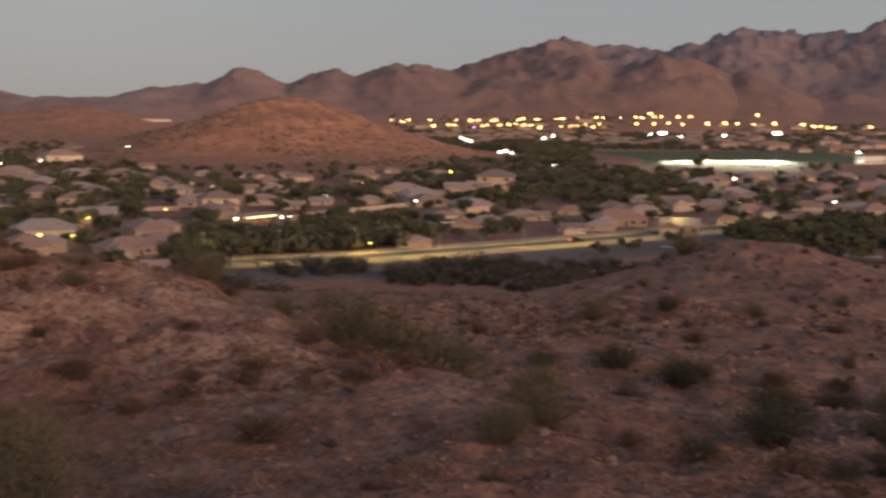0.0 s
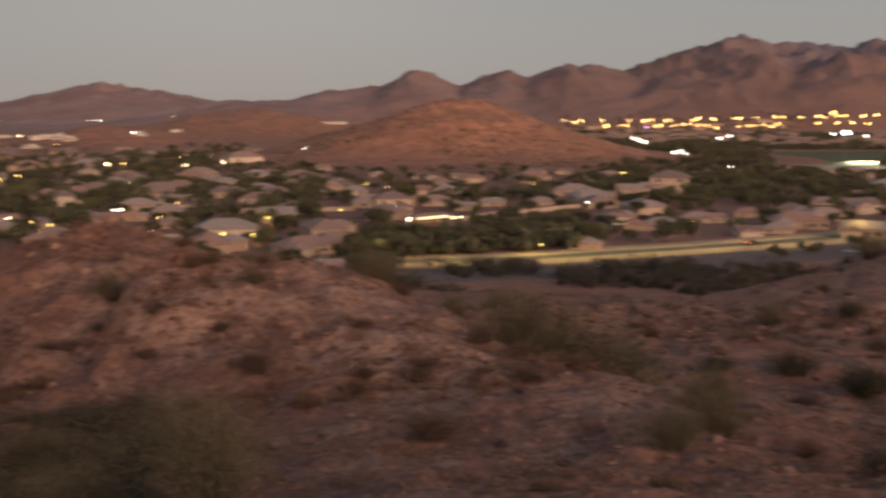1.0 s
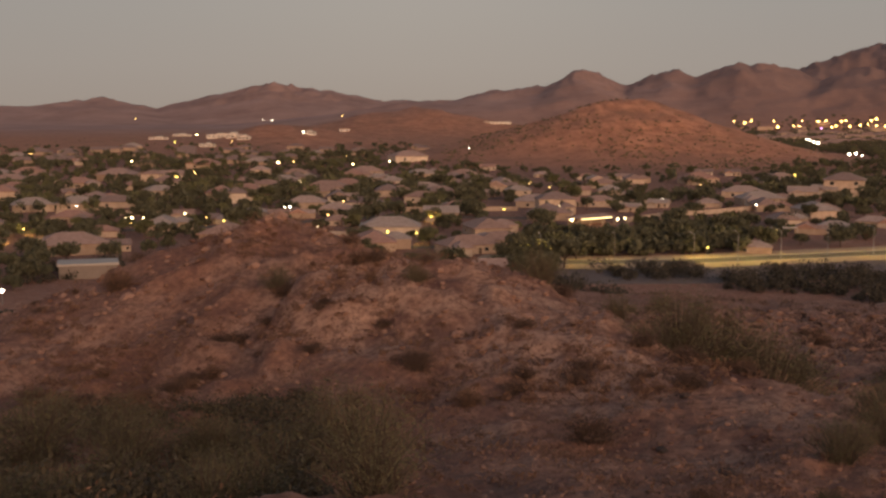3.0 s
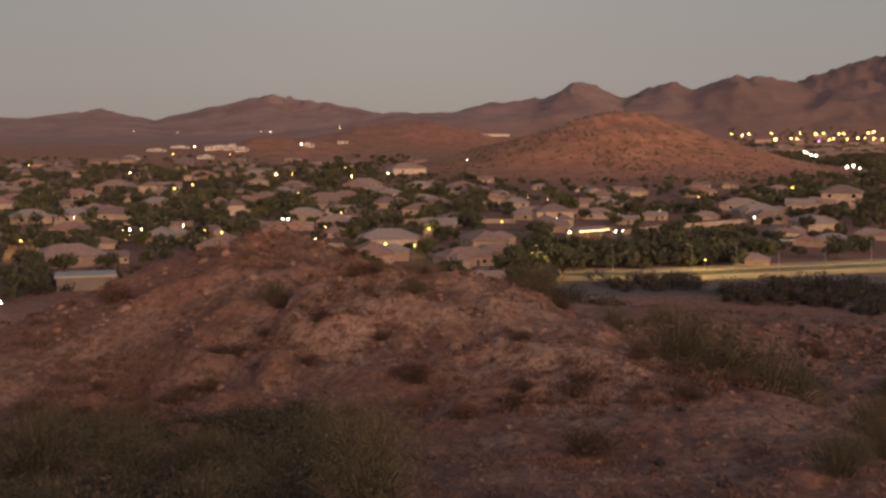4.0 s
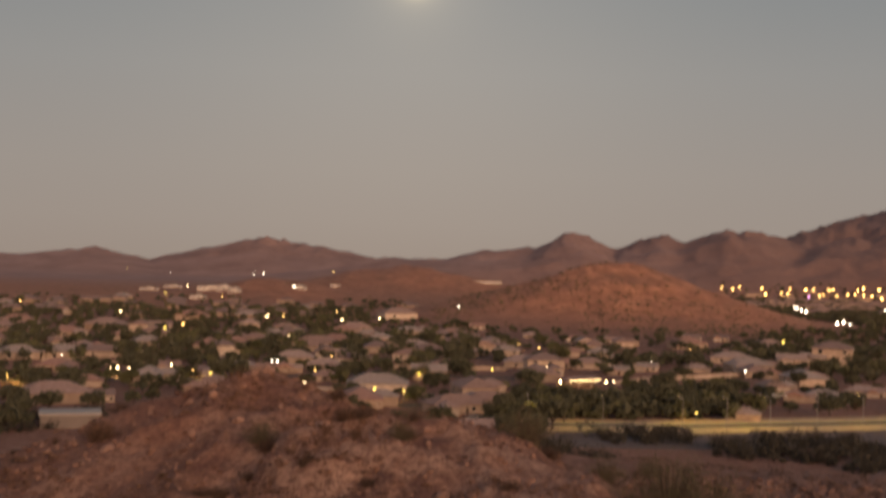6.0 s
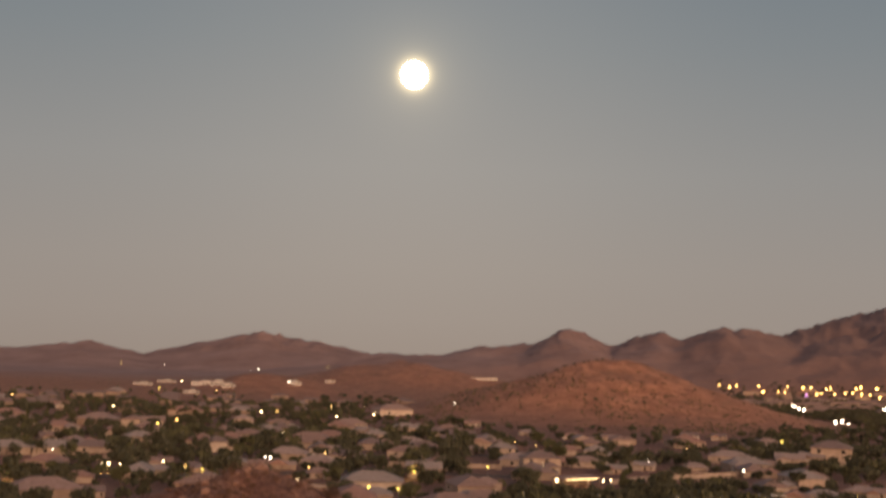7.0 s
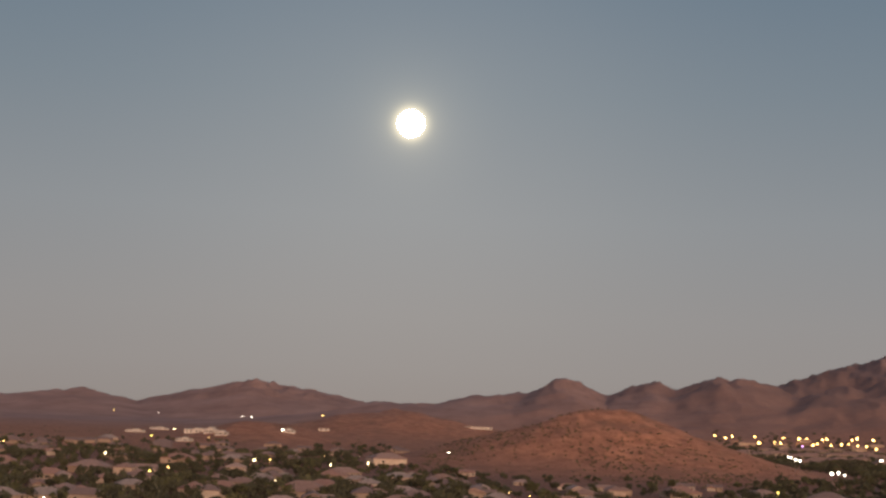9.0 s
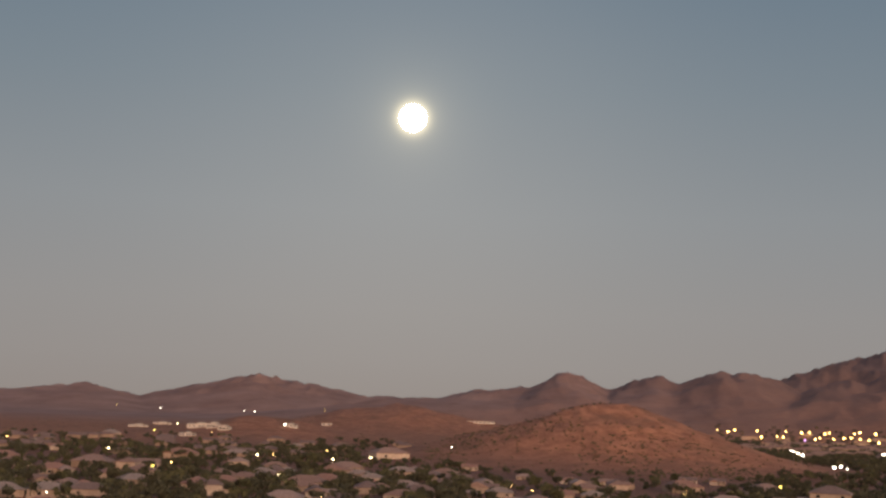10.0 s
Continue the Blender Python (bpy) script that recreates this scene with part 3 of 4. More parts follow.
def hill_house(w, h, label):
    ob = thing("house", label, "house", "houses on the rise")
    for x0, x1, deep, top in ((-0.5, -0.12, 4.0, 0.72), (-0.12, 0.22, 5.0, 1.0), (0.22, 0.5, 3.6, 0.6)):
        bm = bmesh.new()
        box(bm, x0 * w, -deep, -1.5, x1 * w, deep, h * top)
        part("wall", bm, M_PALE, ob)
        bm = bmesh.new()
        roof_solid(bm, x0 * w, -deep, x1 * w, deep, h * top, 0.9, False, 0.5)
        part("roof", bm, M_CONCRETE, ob, "pale low hipped roof")
        for k in (0.3, 0.7):
            px = (x0 + (x1 - x0) * k) * w
            bm = bmesh.new()
            box(bm, px - 0.8, -deep - 0.06, 0.9, px + 0.8, -deep + 0.06, min(2.3, h * top - 0.3))
            part("window", bm, M_PANE, ob, "dark glazed window")
    return ob


for x, y, w_, h_, turn in ((-394, 1650, 26, 4, 5), (-405, 1850, 28, 4, 0), (-263, 1403, 30, 5, 6), (-242, 1376, 16, 6, -10), (-226, 1352, 14, 5, -8), (-254, 1285, 18, 4, 10), (-156, 1392, 15, 4, -6)):
    put(hill_house(w_, h_, "pale stucco house of several wings on a rise"), x, y, turn)
for x, y, w_, h_, turn in ((85, 1867, 44, 3, 4), (-146, 1771, 15, 3, 0), (585, 806, 28, 6, 20), (616, 790, 16, 5, 20)):
    put(flat_building(w_, 9, h_, "pale flat-roofed building with a row of dark windows"), x, y, turn)

put(flat_building(13.5, 9, 3.2, "plain flat-roofed block building below the knoll", False, M_BLOCK, M_CONCRETE), -86, 285, 17)

for line in ([(66, 424), (85, 447), (104, 459), (130, 480)], [(-62, 386), (-30, 374)], [(150, 534), (205, 556)], [(35, 500), (90, 506)],
             [(-150, 458), (-105, 452)], [(210, 432), (260, 470)], [(-20, 470), (30, 474)], [(245, 500), (300, 520)], [(-120, 600), (-60, 596)]):
    wall = ribbon("garden_wall", line, 0.1, -0.1, -0.4, 1.8, M_STUCCO, "low tan block wall between gardens and street", "wall")
    del wall["kind"]
    tagged(wall, group="garden walls")

# carport with a row of tube lights under its eave
carport = thing("carport", "long low carport with bright tube lights under its eave", "carport", at=pose(52.6, 417, 0, 0, 0, 36))
bm = bmesh.new()
roof_solid(bm, -9, -3, 9, 3, 2.6, 0.9, False, 0.3)
part("roof", bm, M_TILE, carport, "brown tiled roof")
for px in (-8.6, -3, 3, 8.6):
    bm = bmesh.new()
    box(bm, px - 0.15, -2.6, -0.4, px + 0.15, -2.3, 2.6)
    part("post", bm, M_STUCCO, carport)
bm = bmesh.new()
box(bm, -9, 2.3, -0.4, 9, 2.6, 2.6)
part("back_wall", bm, M_STUCCO, carport)
bm = bmesh.new()
box(bm, -7.4, -2.9, 2.25, 7.2, -2.65, 2.5)
part("tube_light", bm, M_TUBE, carport, "glowing warm tube light")



def patio_cover(w, d):
    ob = thing("patio_cover", "pale flat patio cover on slim posts beside a house", "patio cover", "patio covers")
    bm = bmesh.new()
    box(bm, -w / 2, -d / 2, 2.5, w / 2, d / 2, 2.7)
    part("roof", bm, M_PALE, ob)
    for px in (-w / 2 + 0.2, w / 2 - 0.2):
        for py in (-d / 2 + 0.2, d / 2 - 0.2):
            bm = bmesh.new()
            box(bm, px - 0.08, py - 0.08, -0.4, px + 0.08, py + 0.08, 2.5)
            part("post", bm, M_TRIM, ob)
    return ob


cover = patio_cover(7.5, 5)
for x, y, turn in ((101, 371, 30), (110, 380, 28)):
    put(cover, x, y, turn)


# ---------------------------------------------------------------- plants
def leaf_cloud(name, centres, sizes, material, parent=None, seed=0, slim=0.6):
    """Small leaf-shaped quads, turned at random, as one mesh."""
    r = np.random.RandomState(seed)
    c, s = np.asarray(centres, float), np.asarray(sizes, float)[:, None]
    n = r.normal(size=c.shape)
    n /= np.linalg.norm(n, axis=1, keepdims=True)
    u = np.cross(n, r.normal(size=c.shape))
    u /= np.linalg.norm(u, axis=1, keepdims=True)
    v = np.cross(n, u) * slim
    co = np.stack((c - u * s, c - v * s, c + u * s, c + v * s), 1).reshape(-1, 3)
    me = bpy.data.meshes.new(name)
    k = len(c)
    me.vertices.add(4 * k)
    me.vertices.foreach_set("co", co.ravel())
    me.loops.add(4 * k)
    me.loops.foreach_set("vertex_index", np.arange(4 * k))
    me.polygons.add(k)
    me.polygons.foreach_set("loop_start", np.arange(k) * 4)
    me.update(calc_edges=True)
    me.materials.append(material)
    ob = new(name, me)
    ob.parent = parent
    return ob


def twig(bm, a, b, r0, r1, sides=4):
    a, b = Vector(a), Vector(b)
    t = (b - a).normalized()
    u = t.orthogonal().normalized()
    v = t.cross(u)
    ring = [[bm.verts.new(p + (u * math.cos(k * math.tau / sides) + v * math.sin(k * math.tau / sides)) * q) for k in range(sides)] for p, q in ((a, r0), (b, r1))]
    for k in range(sides):
        bm.faces.new((ring[0][k], ring[0][(k + 1) % sides], ring[1][(k + 1) % sides], ring[1][k]))


def shell(r, count, flat=0.8):
    q = r.normal(size=(count, 3)) * (1, 1, flat)
    q /= np.linalg.norm(q, axis=1, keepdims=True)
    return q * r.uniform(0.45, 1.12, (count, 1)) * (1, 1, flat)


def tree(seed, tall, wide, mat, label, count=1080, size=0.40):
    r = np.random.RandomState(seed)
    ob = thing("tree", label, "tree", "trees of the suburb")
    bm = bmesh.new()
    fork = tall * 0.22
    twig(bm, (0, 0, -0.4), (0.1, 0, fork), 0.22, 0.16, 6)
    pts = []
    for i in range(9):
        a = i * math.tau / 9 + r.uniform(-0.4, 0.4)
        reach = wide * r.uniform(0.14, 0.36)
        p = Vector((math.cos(a) * reach, math.sin(a) * reach, tall * r.uniform(0.38, 0.80)))
        twig(bm, (0.1, 0, fork), p, 0.10, 0.03)
        pts.append(np.array(p) + shell(r, count // 9) * wide * r.uniform(0.15, 0.27))
    part("trunk", bm, M_BARK, ob)
    pts = np.vstack(pts)
    leaf_cloud("crown", pts, size * r.uniform(0.6, 1.4, len(pts)), mat, ob, seed)
    return ob


def bush(seed, tall, wide, mat, label, stems=80, count=2400, size=0.035):
    r = random.Random(seed)
    ob = thing("bush", label, "bush", "desert bushes")
    bm, pts, sizes = bmesh.new(), [], []
    for i in range(stems):
        a, lean = r.uniform(0, math.tau), r.uniform(0.05, 1.0) ** 0.6
        reach = wide / 2 * lean * r.uniform(0.7, 1.15)
        tip = Vector((math.cos(a) * reach, math.sin(a) * reach, tall * (1.0 - 0.6 * lean * lean) * r.uniform(0.7, 1.12)))
        knee = tip * 0.5 + Vector((0, 0, -tall * 0.06))
        root = Vector((math.cos(a) * 0.08 * wide, math.sin(a) * 0.08 * wide, -0.25))
        twig(bm, root, knee, 0.012, 0.008, 3)
        twig(bm, knee, tip, 0.008, 0.003, 3)
        for k in range(count // stems):
            t = r.uniform(0.25, 1.06)
            p = root.lerp(knee, t * 2) if t < 0.5 else knee.lerp(tip, t * 2 - 1)
            pts.append(p + Vector((r.gauss(0, 1), r.gauss(0, 1), r.gauss(0, 1))) * wide * 0.05)
            sizes.append(size * r.uniform(0.6, 1.7))
    part("stem", bm, M_BARK, ob)
    leaf_cloud("leaves", [tuple(p) for p in pts], sizes, mat, ob, seed, 0.45)
    return ob


TREES = [tree(1, 6.0, 8.0, M_LEAF, "dark green mesquite tree with rounded crown"), tree(2, 4.6, 6.5, M_LEAF, "low dark green tree with spreading crown"),
         tree(3, 7.5, 6.5, M_LEAF, "tall dark green tree beside the houses"), tree(4, 5.5, 7.0, M_PALO, "yellow-green palo verde tree with loose crown")]

# trees that stand out by themselves, then the rest among the houses
count = 0
ROAD_TREES = ((31, 300, 2, 1.25), (24, 312, 0, 1.15), (36, 318, 0, 1.2), (44, 330, 2, 1.1), (20, 330, 2, 1.0), (52, 344, 0, 1.1), (60, 352, 1, 1.2), (28, 345, 0, 1.2), (72, 336, 3, 0.9), (42, 352, 0, 1.2), (70, 366, 0, 1.2), (80, 372, 1, 1.1), (92, 380, 0, 1.2), (-4, 352, 3, 1.0), (14, 296, 1, 0.9), (252, 428, 3, 1.0), (154, 468, 2, 1.3), (134, 432, 2, 1.0), (23, 305, 0, 1.1), (18, 314, 0, 1.1), (25, 277, 2, 1.0), (452, 830, 2, 1.25), (120, 411, 1, 1.0), (131, 365, 0, 0.9), (107, 352, 1, 0.8), (-12, 401, 0, 0.9), (-67, 411, 0, 1.2))
HOUSE_TREES = ((-98, 274, 0, 1.0), (-104, 268, 1, 1.1), (-110, 280, 0, 1.0), (-112, 266, 1, 1.0), (-120, 292, 0, 1.1), (-106, 288, 2, 0.9), (-116, 275, 0, 1.1), (-96, 262, 1, 0.8), (395, 735, 2, 1.3), (-111, 318, 0, 1.1), (-100, 312, 1, 1.2), (-118, 308, 2, 1.1), (-90, 318, 0, 0.9), (-126, 318, 0, 1.1), (-104, 300, 0, 1.0), (-100, 290, 2, 0.9), (-95, 278, 1, 0.9), (19, 289, 0, 0.9), (26, 290, 2, 0.9), (17, 282, 1, 0.8), (-3, 284, 1, 0.8), (22, 279, 1, 0.7), (4, 277, 3, 0.5), (3, 300, 0, 1.0), (-8, 300, 1, 0.9))
for x, y, kind, size in ROAD_TREES + HOUSE_TREES:
    put(TREES[kind], x, y, rng.uniform(0, 360), size)
    count += 1
spots = []
while count < 285:
    az, d = rng.uniform(-22.5, 38.5), 335 + 420 * rng.random() ** 1.25
    x, y = d * math.sin(radians(az)), d * math.cos(radians(az))
    belt = 5 < az < 14.5 and 335 < d < np.interp(az, (5, 10, 14.5), (370, 388, 410)) or az > 29 and d < 470 or 15 < az < 28 and d > 520
    if not street_gap(x, y, 12) or float(land(x, y)) > 1.5 or not clear(x, y, -5.5) or ball_field(x, y) or hides(x, y):
        continue
    if not belt and az > 5 and rng.random() < 0.25:
        continue
    size = rng.uniform(0.65, 1.2) * (0.8 if belt and az < 15 else 1.0)
    put(TREES[rng.choice((0, 0, 1, 1, 2, 3, 0))], x, y, rng.uniform(0, 360), size)
    taken.append((x, y, -1.0))
    count += 1

# woods and garden trees past those: crowns of leaves on short trunks
r = np.random.RandomState(8)
crowns, pale, bm = [], [], bmesh.new()
made = 0
while made < 3300:
    az = rng.uniform(-22.5, 39)
    d = rng.uniform(480, 1350) if made % 3 else rng.uniform(330, 620)
    if made % 4 == 0:
        az, d = rng.uniform(15.5, 29), rng.uniform(520, 1500)
    if made % 8 == 2:
        az, d = rng.uniform(4.5, 14.5), rng.uniform(326, 405)
        if az < 9.8 and d > 375:
            continue
    if made % 8 == 6:
        az, d = rng.uniform(30, 38.5), rng.uniform(372, 460)
    if made % 4 == 1:
        az, d = rng.uniform(-22.5, 2), rng.uniform(400, 1050)
    x, y = d * math.sin(radians(az)), d * math.cos(radians(az))
    wood = (15 < az < 29 and 500 < d < 1500) or (az > 29 and d < 480)
    z = float(land(x, y))
    if z > 2.0 or d > 900 and az > 2 and not wood or not street_gap(x, y, 12) or not clear(x, y, -4) or ball_field(x, y) or hides(x, y) and d < 620 and rng.random() < 0.8:
        continue
    if not wood and rng.random() < 0.25:
        continue
    tall = rng.uniform(2.6, 7.6) * (0.72 if d < 480 or 690 < d < 830 else 1.0)
    twig(bm, (x, y, z - 0.3), (x, y, z + tall * 0.5), 0.2, 0.1, 3)
    n = 5
    mine = pale if made % 5 == 3 else crowns
    for k in range(n):
        c = np.array((x, y, z)) + r.normal(size=3) * (tall * 0.28, tall * 0.28, tall * 0.08) + (0, 0, tall * r.uniform(0.35, 0.72))
        mine.append(c + shell(r, 38) * tall * r.uniform(0.18, 0.34))
    made += 1
crowns = np.vstack(crowns)
wood = thing("far_trees", "dark green trees filling gardens and the wood", "trees", kind="stuff")
part("trunk", bm, M_BARK, wood)
leaf_cloud("crown", crowns, r.uniform(0.42, 0.95, len(crowns)), M_LEAF, wood, 9)
pale = np.vstack(pale)
leaf_cloud("crown", pale, r.uniform(0.42, 0.95, len(pale)), M_PALO, wood, 13)

# thicket along the wash
clumps = []
made = 0
while made < 600:
    az = rng.uniform(4.5, 38) if made % 6 else rng.uniform(-22, -12)
    d = rng.uniform(236, 306) if az > 0 else rng.uniform(215, 318)
    x, y = d * math.sin(radians(az)), d * math.cos(radians(az))
    if not street_gap(x, y, 13) or float(field(np.array(x), np.array(y), 24.0, 71)) < 0.44:
        continue
    tall = 0.9 + 3.6 * rng.random() ** 1.5
    clumps.append(np.array((x, y, float(land(x, y)) + tall * 0.45)) + shell(r, 170, 0.75) * tall * r.uniform(0.55, 0.9))
    made += 1
clumps = np.vstack(clumps)
tagged(leaf_cloud("thicket", clumps, r.uniform(0.15, 0.4, len(clumps)), M_THICKET, None, 10), "dark desert shrubs crowding the dry wash", "shrubs", kind="stuff")

# scrub dotted over the butte, low hills and plain
def scatter(count, seed, az0, az1, d0, span, power, lump, cut):
    """Places strewn over a sector, thicker in patches: x, y, z and distance."""
    g = np.random.RandomState(seed)
    az, d = np.radians(g.uniform(az0, az1, count)), d0 + span * g.uniform(size=count) ** power
    x, y = d * np.sin(az), d * np.cos(az)
    keep = field(x, y, lump, seed) + g.uniform(-0.25, 0.25, count) > cut
    x, y, d = x[keep], y[keep], d[keep]
    return x, y, land(x, y), d


def tuft_points(x, y, z, q, leaves_each, flat):
    c = np.stack((x, y, z + q * 0.3), 1)
    n = len(c)
    return np.repeat(c, leaves_each, 0) + shell(r, n * leaves_each, flat) * np.repeat(q, leaves_each)[:, None]


x1, y1, z1, d1 = scatter(3000, 44, -22, 39, 760, 1500, 1.5, 60.0, 0.5)
x2, y2, z2, d2 = scatter(2600, 45, 0, 17, 790, 300, 1.0, 45.0, 0.52)
x1, y1, z1 = np.concatenate((x1, x2)), np.concatenate((y1, y2)), np.concatenate((z1, z2))
dots = tuft_points(x1, y1, z1, r.uniform(0.5, 1.4, len(x1)), 14, 0.7)
tagged(leaf_cloud("hill_scrub", dots, r.uniform(0.3, 0.7, len(dots)), M_BUSH, None, 12), "sparse olive scrub dotted over the red hills", "scrub", kind="stuff")

# the town at the foot of the mountains
x1, y1, z1, d1 = scatter(3600, 61, 13.5, 39, 1250, 1150, 1.0, 120.0, 0.38)
town = tuft_points(x1, y1, z1 + 1.0, r.uniform(2.0, 5.0, len(x1)), 42, 0.7)
tagged(leaf_cloud("valley_trees", town, r.uniform(0.7, 1.5, len(town)), M_LEAF, None, 17), "dark trees of the town below the mountains", "trees", kind="stuff")
x1, y1, z1, d1 = scatter(260, 63, 14.5, 39, 1250, 1100, 1.0, 120.0, 0.45)
bmw, bmr = bmesh.new(), bmesh.new()
for x, y, z in zip(x1, y1, z1):
    w_, d_, h_ = rng.uniform(7, 16), rng.uniform(5, 8), rng.uniform(2.8, 4.5)
    box(bmw, x - w_, y - d_, z - 1.5, x + w_, y + d_, z + h_)
    roof_solid(bmr, x - w_, y - d_, x + w_, y + d_, z + h_, d_ * 0.4, False)
valley_town = thing("valley_houses", "low pale houses of the town below the mountains", "houses", kind="stuff")
part("wall", bmw, M_STUCCO, valley_town)
part("roof", bmr, M_TILE, valley_town)

# ---------------------------------------------------------------- the near hillside
BUSHES = [bush(11, 1.35, 2.7, M_BUSH, "large olive creosote bush on the stony hillside", 170, 11000, 0.0155),
          bush(12, 0.95, 1.7, M_BUSH, "small olive desert bush on stony soil", 100, 5200, 0.0135),
          bush(13, 0.5, 1.0, M_DRY, "dry brown brittlebush among small stones", 90, 2200, 0.017),
          bush(14, 0.62, 1.7, M_DARKBUSH, "dark green desert bush on the slope", 100, 4000, 0.019),
          bush(15, 0.38, 1.5, M_SCRUB, "low sprawling brown scrub on the slope", 110, 2600, 0.020)]
SLOPE_BUSHES = ((5.3, 26.0, 0, 1.2), (7.1, 25.4, 0, 1.25), (6.3, 26.6, 0, 1.2), (7.9, 24.4, 1, 1.1), (-1.9, 13.4, 1, 0.8), (-0.8, 13.0, 1, 1.0), (-5.6, 15.9, 1, 1.0), (-4.2, 15.2, 1, 0.9), (-3.4, 18.6, 1, 0.6),
                (2.5, 30.6, 1, 0.95), (-0.5, 33.4, 1, 0.9), (-4.3, 30.6, 1, 0.7), (14.5, 77, 1, 1.5), (5.4, 15.7, 1, 0.7), (2.3, 18.2, 4, 0.9), (-0.6, 24.4, 4, 0.7), (2.8, 22.9, 4, 0.6), (1.8, 25.5, 4, 0.5), (5.7, 21.8, 4, 0.45))
MORE_BUSHES = ((-9.1, 32.8, 2, 1.2), (-2.1, 30.1, 2, 0.8), (4.8, 32.5, 1, 0.75), (17.0, 37.0, 3, 1.35), (17.9, 34.0, 3, 1.4), (5.9, 16.5, 1, 0.52), (7.9, 14.3, 3, 0.58), (10.5, 16.6, 3, 0.9), (20.4, 32.4, 4, 1.1), (15.4, 47.6, 2, 1.3), (27.5, 63, 1, 1.6),
               (48.8, 92, 0, 1.6), (5.7, 22.0, 2, 0.6), (10.2, 24.5, 2, 0.7), (14.6, 37.6, 3, 0.85), (35.6, 69, 4, 1.7), (34.3, 49.4, 4, 1.4), (7.6, 16.0, 2, 0.55), (25.5, 47.1, 4, 1.3))
CREST_BUSHES = ((-0.5, 24.2, 4, 0.6), (1.4, 21.9, 4, 0.6), (2.6, 22.4, 4, 0.6), (-0.7, 28.5, 1, 0.5), (2.5, 10.9, 4, 0.4), (3.7, 11.0, 3, 0.3), (22.5, 32.0, 4, 0.9), (9.5, 21.2, 2, 0.55), (9.4, 13.2, 3, 0.45), (34.6, 67.8, 3, 1.2), (39.9, 66.3, 1, 1.3))
SHADE_BUSHES = ((7.4, 19.5, 1, 0.9), (9.4, 24.2, 3, 0.9), (6.6, 17.0, 1, 0.75), (10.8, 28.0, 1, 1.1), (9.2, 30.4, 3, 1.0), (-1.3, 15.6, 0, 0.78), (-1.9, 17.2, 1, 0.7), (-5.2, 18.4, 0, 0.7), (-6.6, 19.4, 1, 0.85), (-7.4, 22.4, 1, 0.6), (12.2, 19.4, 3, 1.1), (13.6, 17.8, 3, 1.0), (14.4, 22.6, 3, 1.1), (16.2, 25.8, 3, 1.1), (11.4, 14.8, 3, 0.8), (9.6, 14.6, 4, 0.8), (19.2, 27.6, 3, 1.0),
                (12.6, 15.6, 4, 0.9), (16.0, 20.4, 4, 1.0), (18.2, 23.6, 1, 1.0), (8.8, 12.2, 4, 0.7), (11.0, 12.6, 3, 0.6), (22.6, 29.0, 3, 1.0), (13.0, 27.4, 4, 0.9))
for x, y, kind, size in SLOPE_BUSHES + MORE_BUSHES + CREST_BUSHES + SHADE_BUSHES:
    put(BUSHES[kind], x, y, rng.uniform(0, 360), size)
for k in range(90):
    az, d = rng.uniform(-4, 39), 26 + 85 * rng.random()
    x, y = d * math.sin(radians(az)), d * math.cos(radians(az))
    put(BUSHES[rng.choice((1, 2, 4, 2, 4, 4))], x, y, rng.uniform(0, 360), rng.uniform(0.4, 1.0))
for k in range(30):
    az, d = rng.uniform(-23, -2), 10.5 + 7 * rng.random()
    x, y = d * math.sin(radians(az)), d * math.cos(radians(az))
    put(BUSHES[rng.choice((1, 1, 3, 4, 1))], x, y, rng.uniform(0, 360), rng.uniform(0.4, 0.8))
for k in range(60):
    az, d = rng.uniform(-20, 12), 21 + 16 * rng.random()
    x, y = d * math.sin(radians(az)), d * math.cos(radians(az))
    put(BUSHES[rng.choice((2, 4, 4))], x, y, rng.uniform(0, 360), rng.uniform(0.3, 0.75))

# scrub in patches: the knoll's reddish flanks, the shaded hollow, the far spur
for seed, az0, az1, d0, span, lump, cut, low, more, mat, label in (
        (57, -23, -6.0, 11, 12, 2.2, 0.48, 0.10, 0.36, M_OLIVE, "dark green scrub crowding the shaded slope"),
        (58, -20, 16, 21, 20, 2.8, 0.60, 0.08, 0.26, M_DRY, "reddish dry shrubs over the knoll's flanks"),
        (59, 2, 40, 42, 85, 8.0, 0.62, 0.15, 0.45, M_SCRUB, "brown scrub scattered over the spur")):
    x1, y1, z1, d1 = scatter(3600, seed, az0, az1, d0, span, 1.0, lump, cut)
    tufts = tuft_points(x1, y1, z1, low + more * r.uniform(size=len(x1)) ** 2, 44, 0.75)
    tagged(leaf_cloud("slope_scrub", tufts, r.uniform(0.02, 0.05, len(tufts)) * (1.0 if d0 < 40 else 2.0), mat, None, seed, 0.4), label, "scrub", kind="stuff")

# low dry tufts, and darker scrub close to the lookout
x1, y1, z1, d1 = scatter(2000, 56, -23, 40, 9.5, 15, 1.2, 2.6, 0.56)
tufts = tuft_points(x1, y1, z1, 0.06 + 0.26 * r.uniform(size=len(x1)) ** 2, 30, 0.6)
tagged(leaf_cloud("low_scrub", tufts, r.uniform(0.012, 0.032, len(tufts)), M_SCRUB, None, 15, 0.35), "low dark scrub hugging the stony ground", "scrub", kind="stuff")
x1, y1, z1, d1 = scatter(9000, 55, -23, 40, 10, 95, 1.3, 5.0, 0.45)
tufts = tuft_points(x1, y1, z1, 0.10 + 0.34 * r.uniform(size=len(x1)) ** 2, 26, 0.7)
tagged(leaf_cloud("dry_tufts", tufts, r.uniform(0.015, 0.045, len(tufts)), M_DRY, None, 14, 0.3), "low dry brown tufts between the stones", "dry grass", kind="stuff")


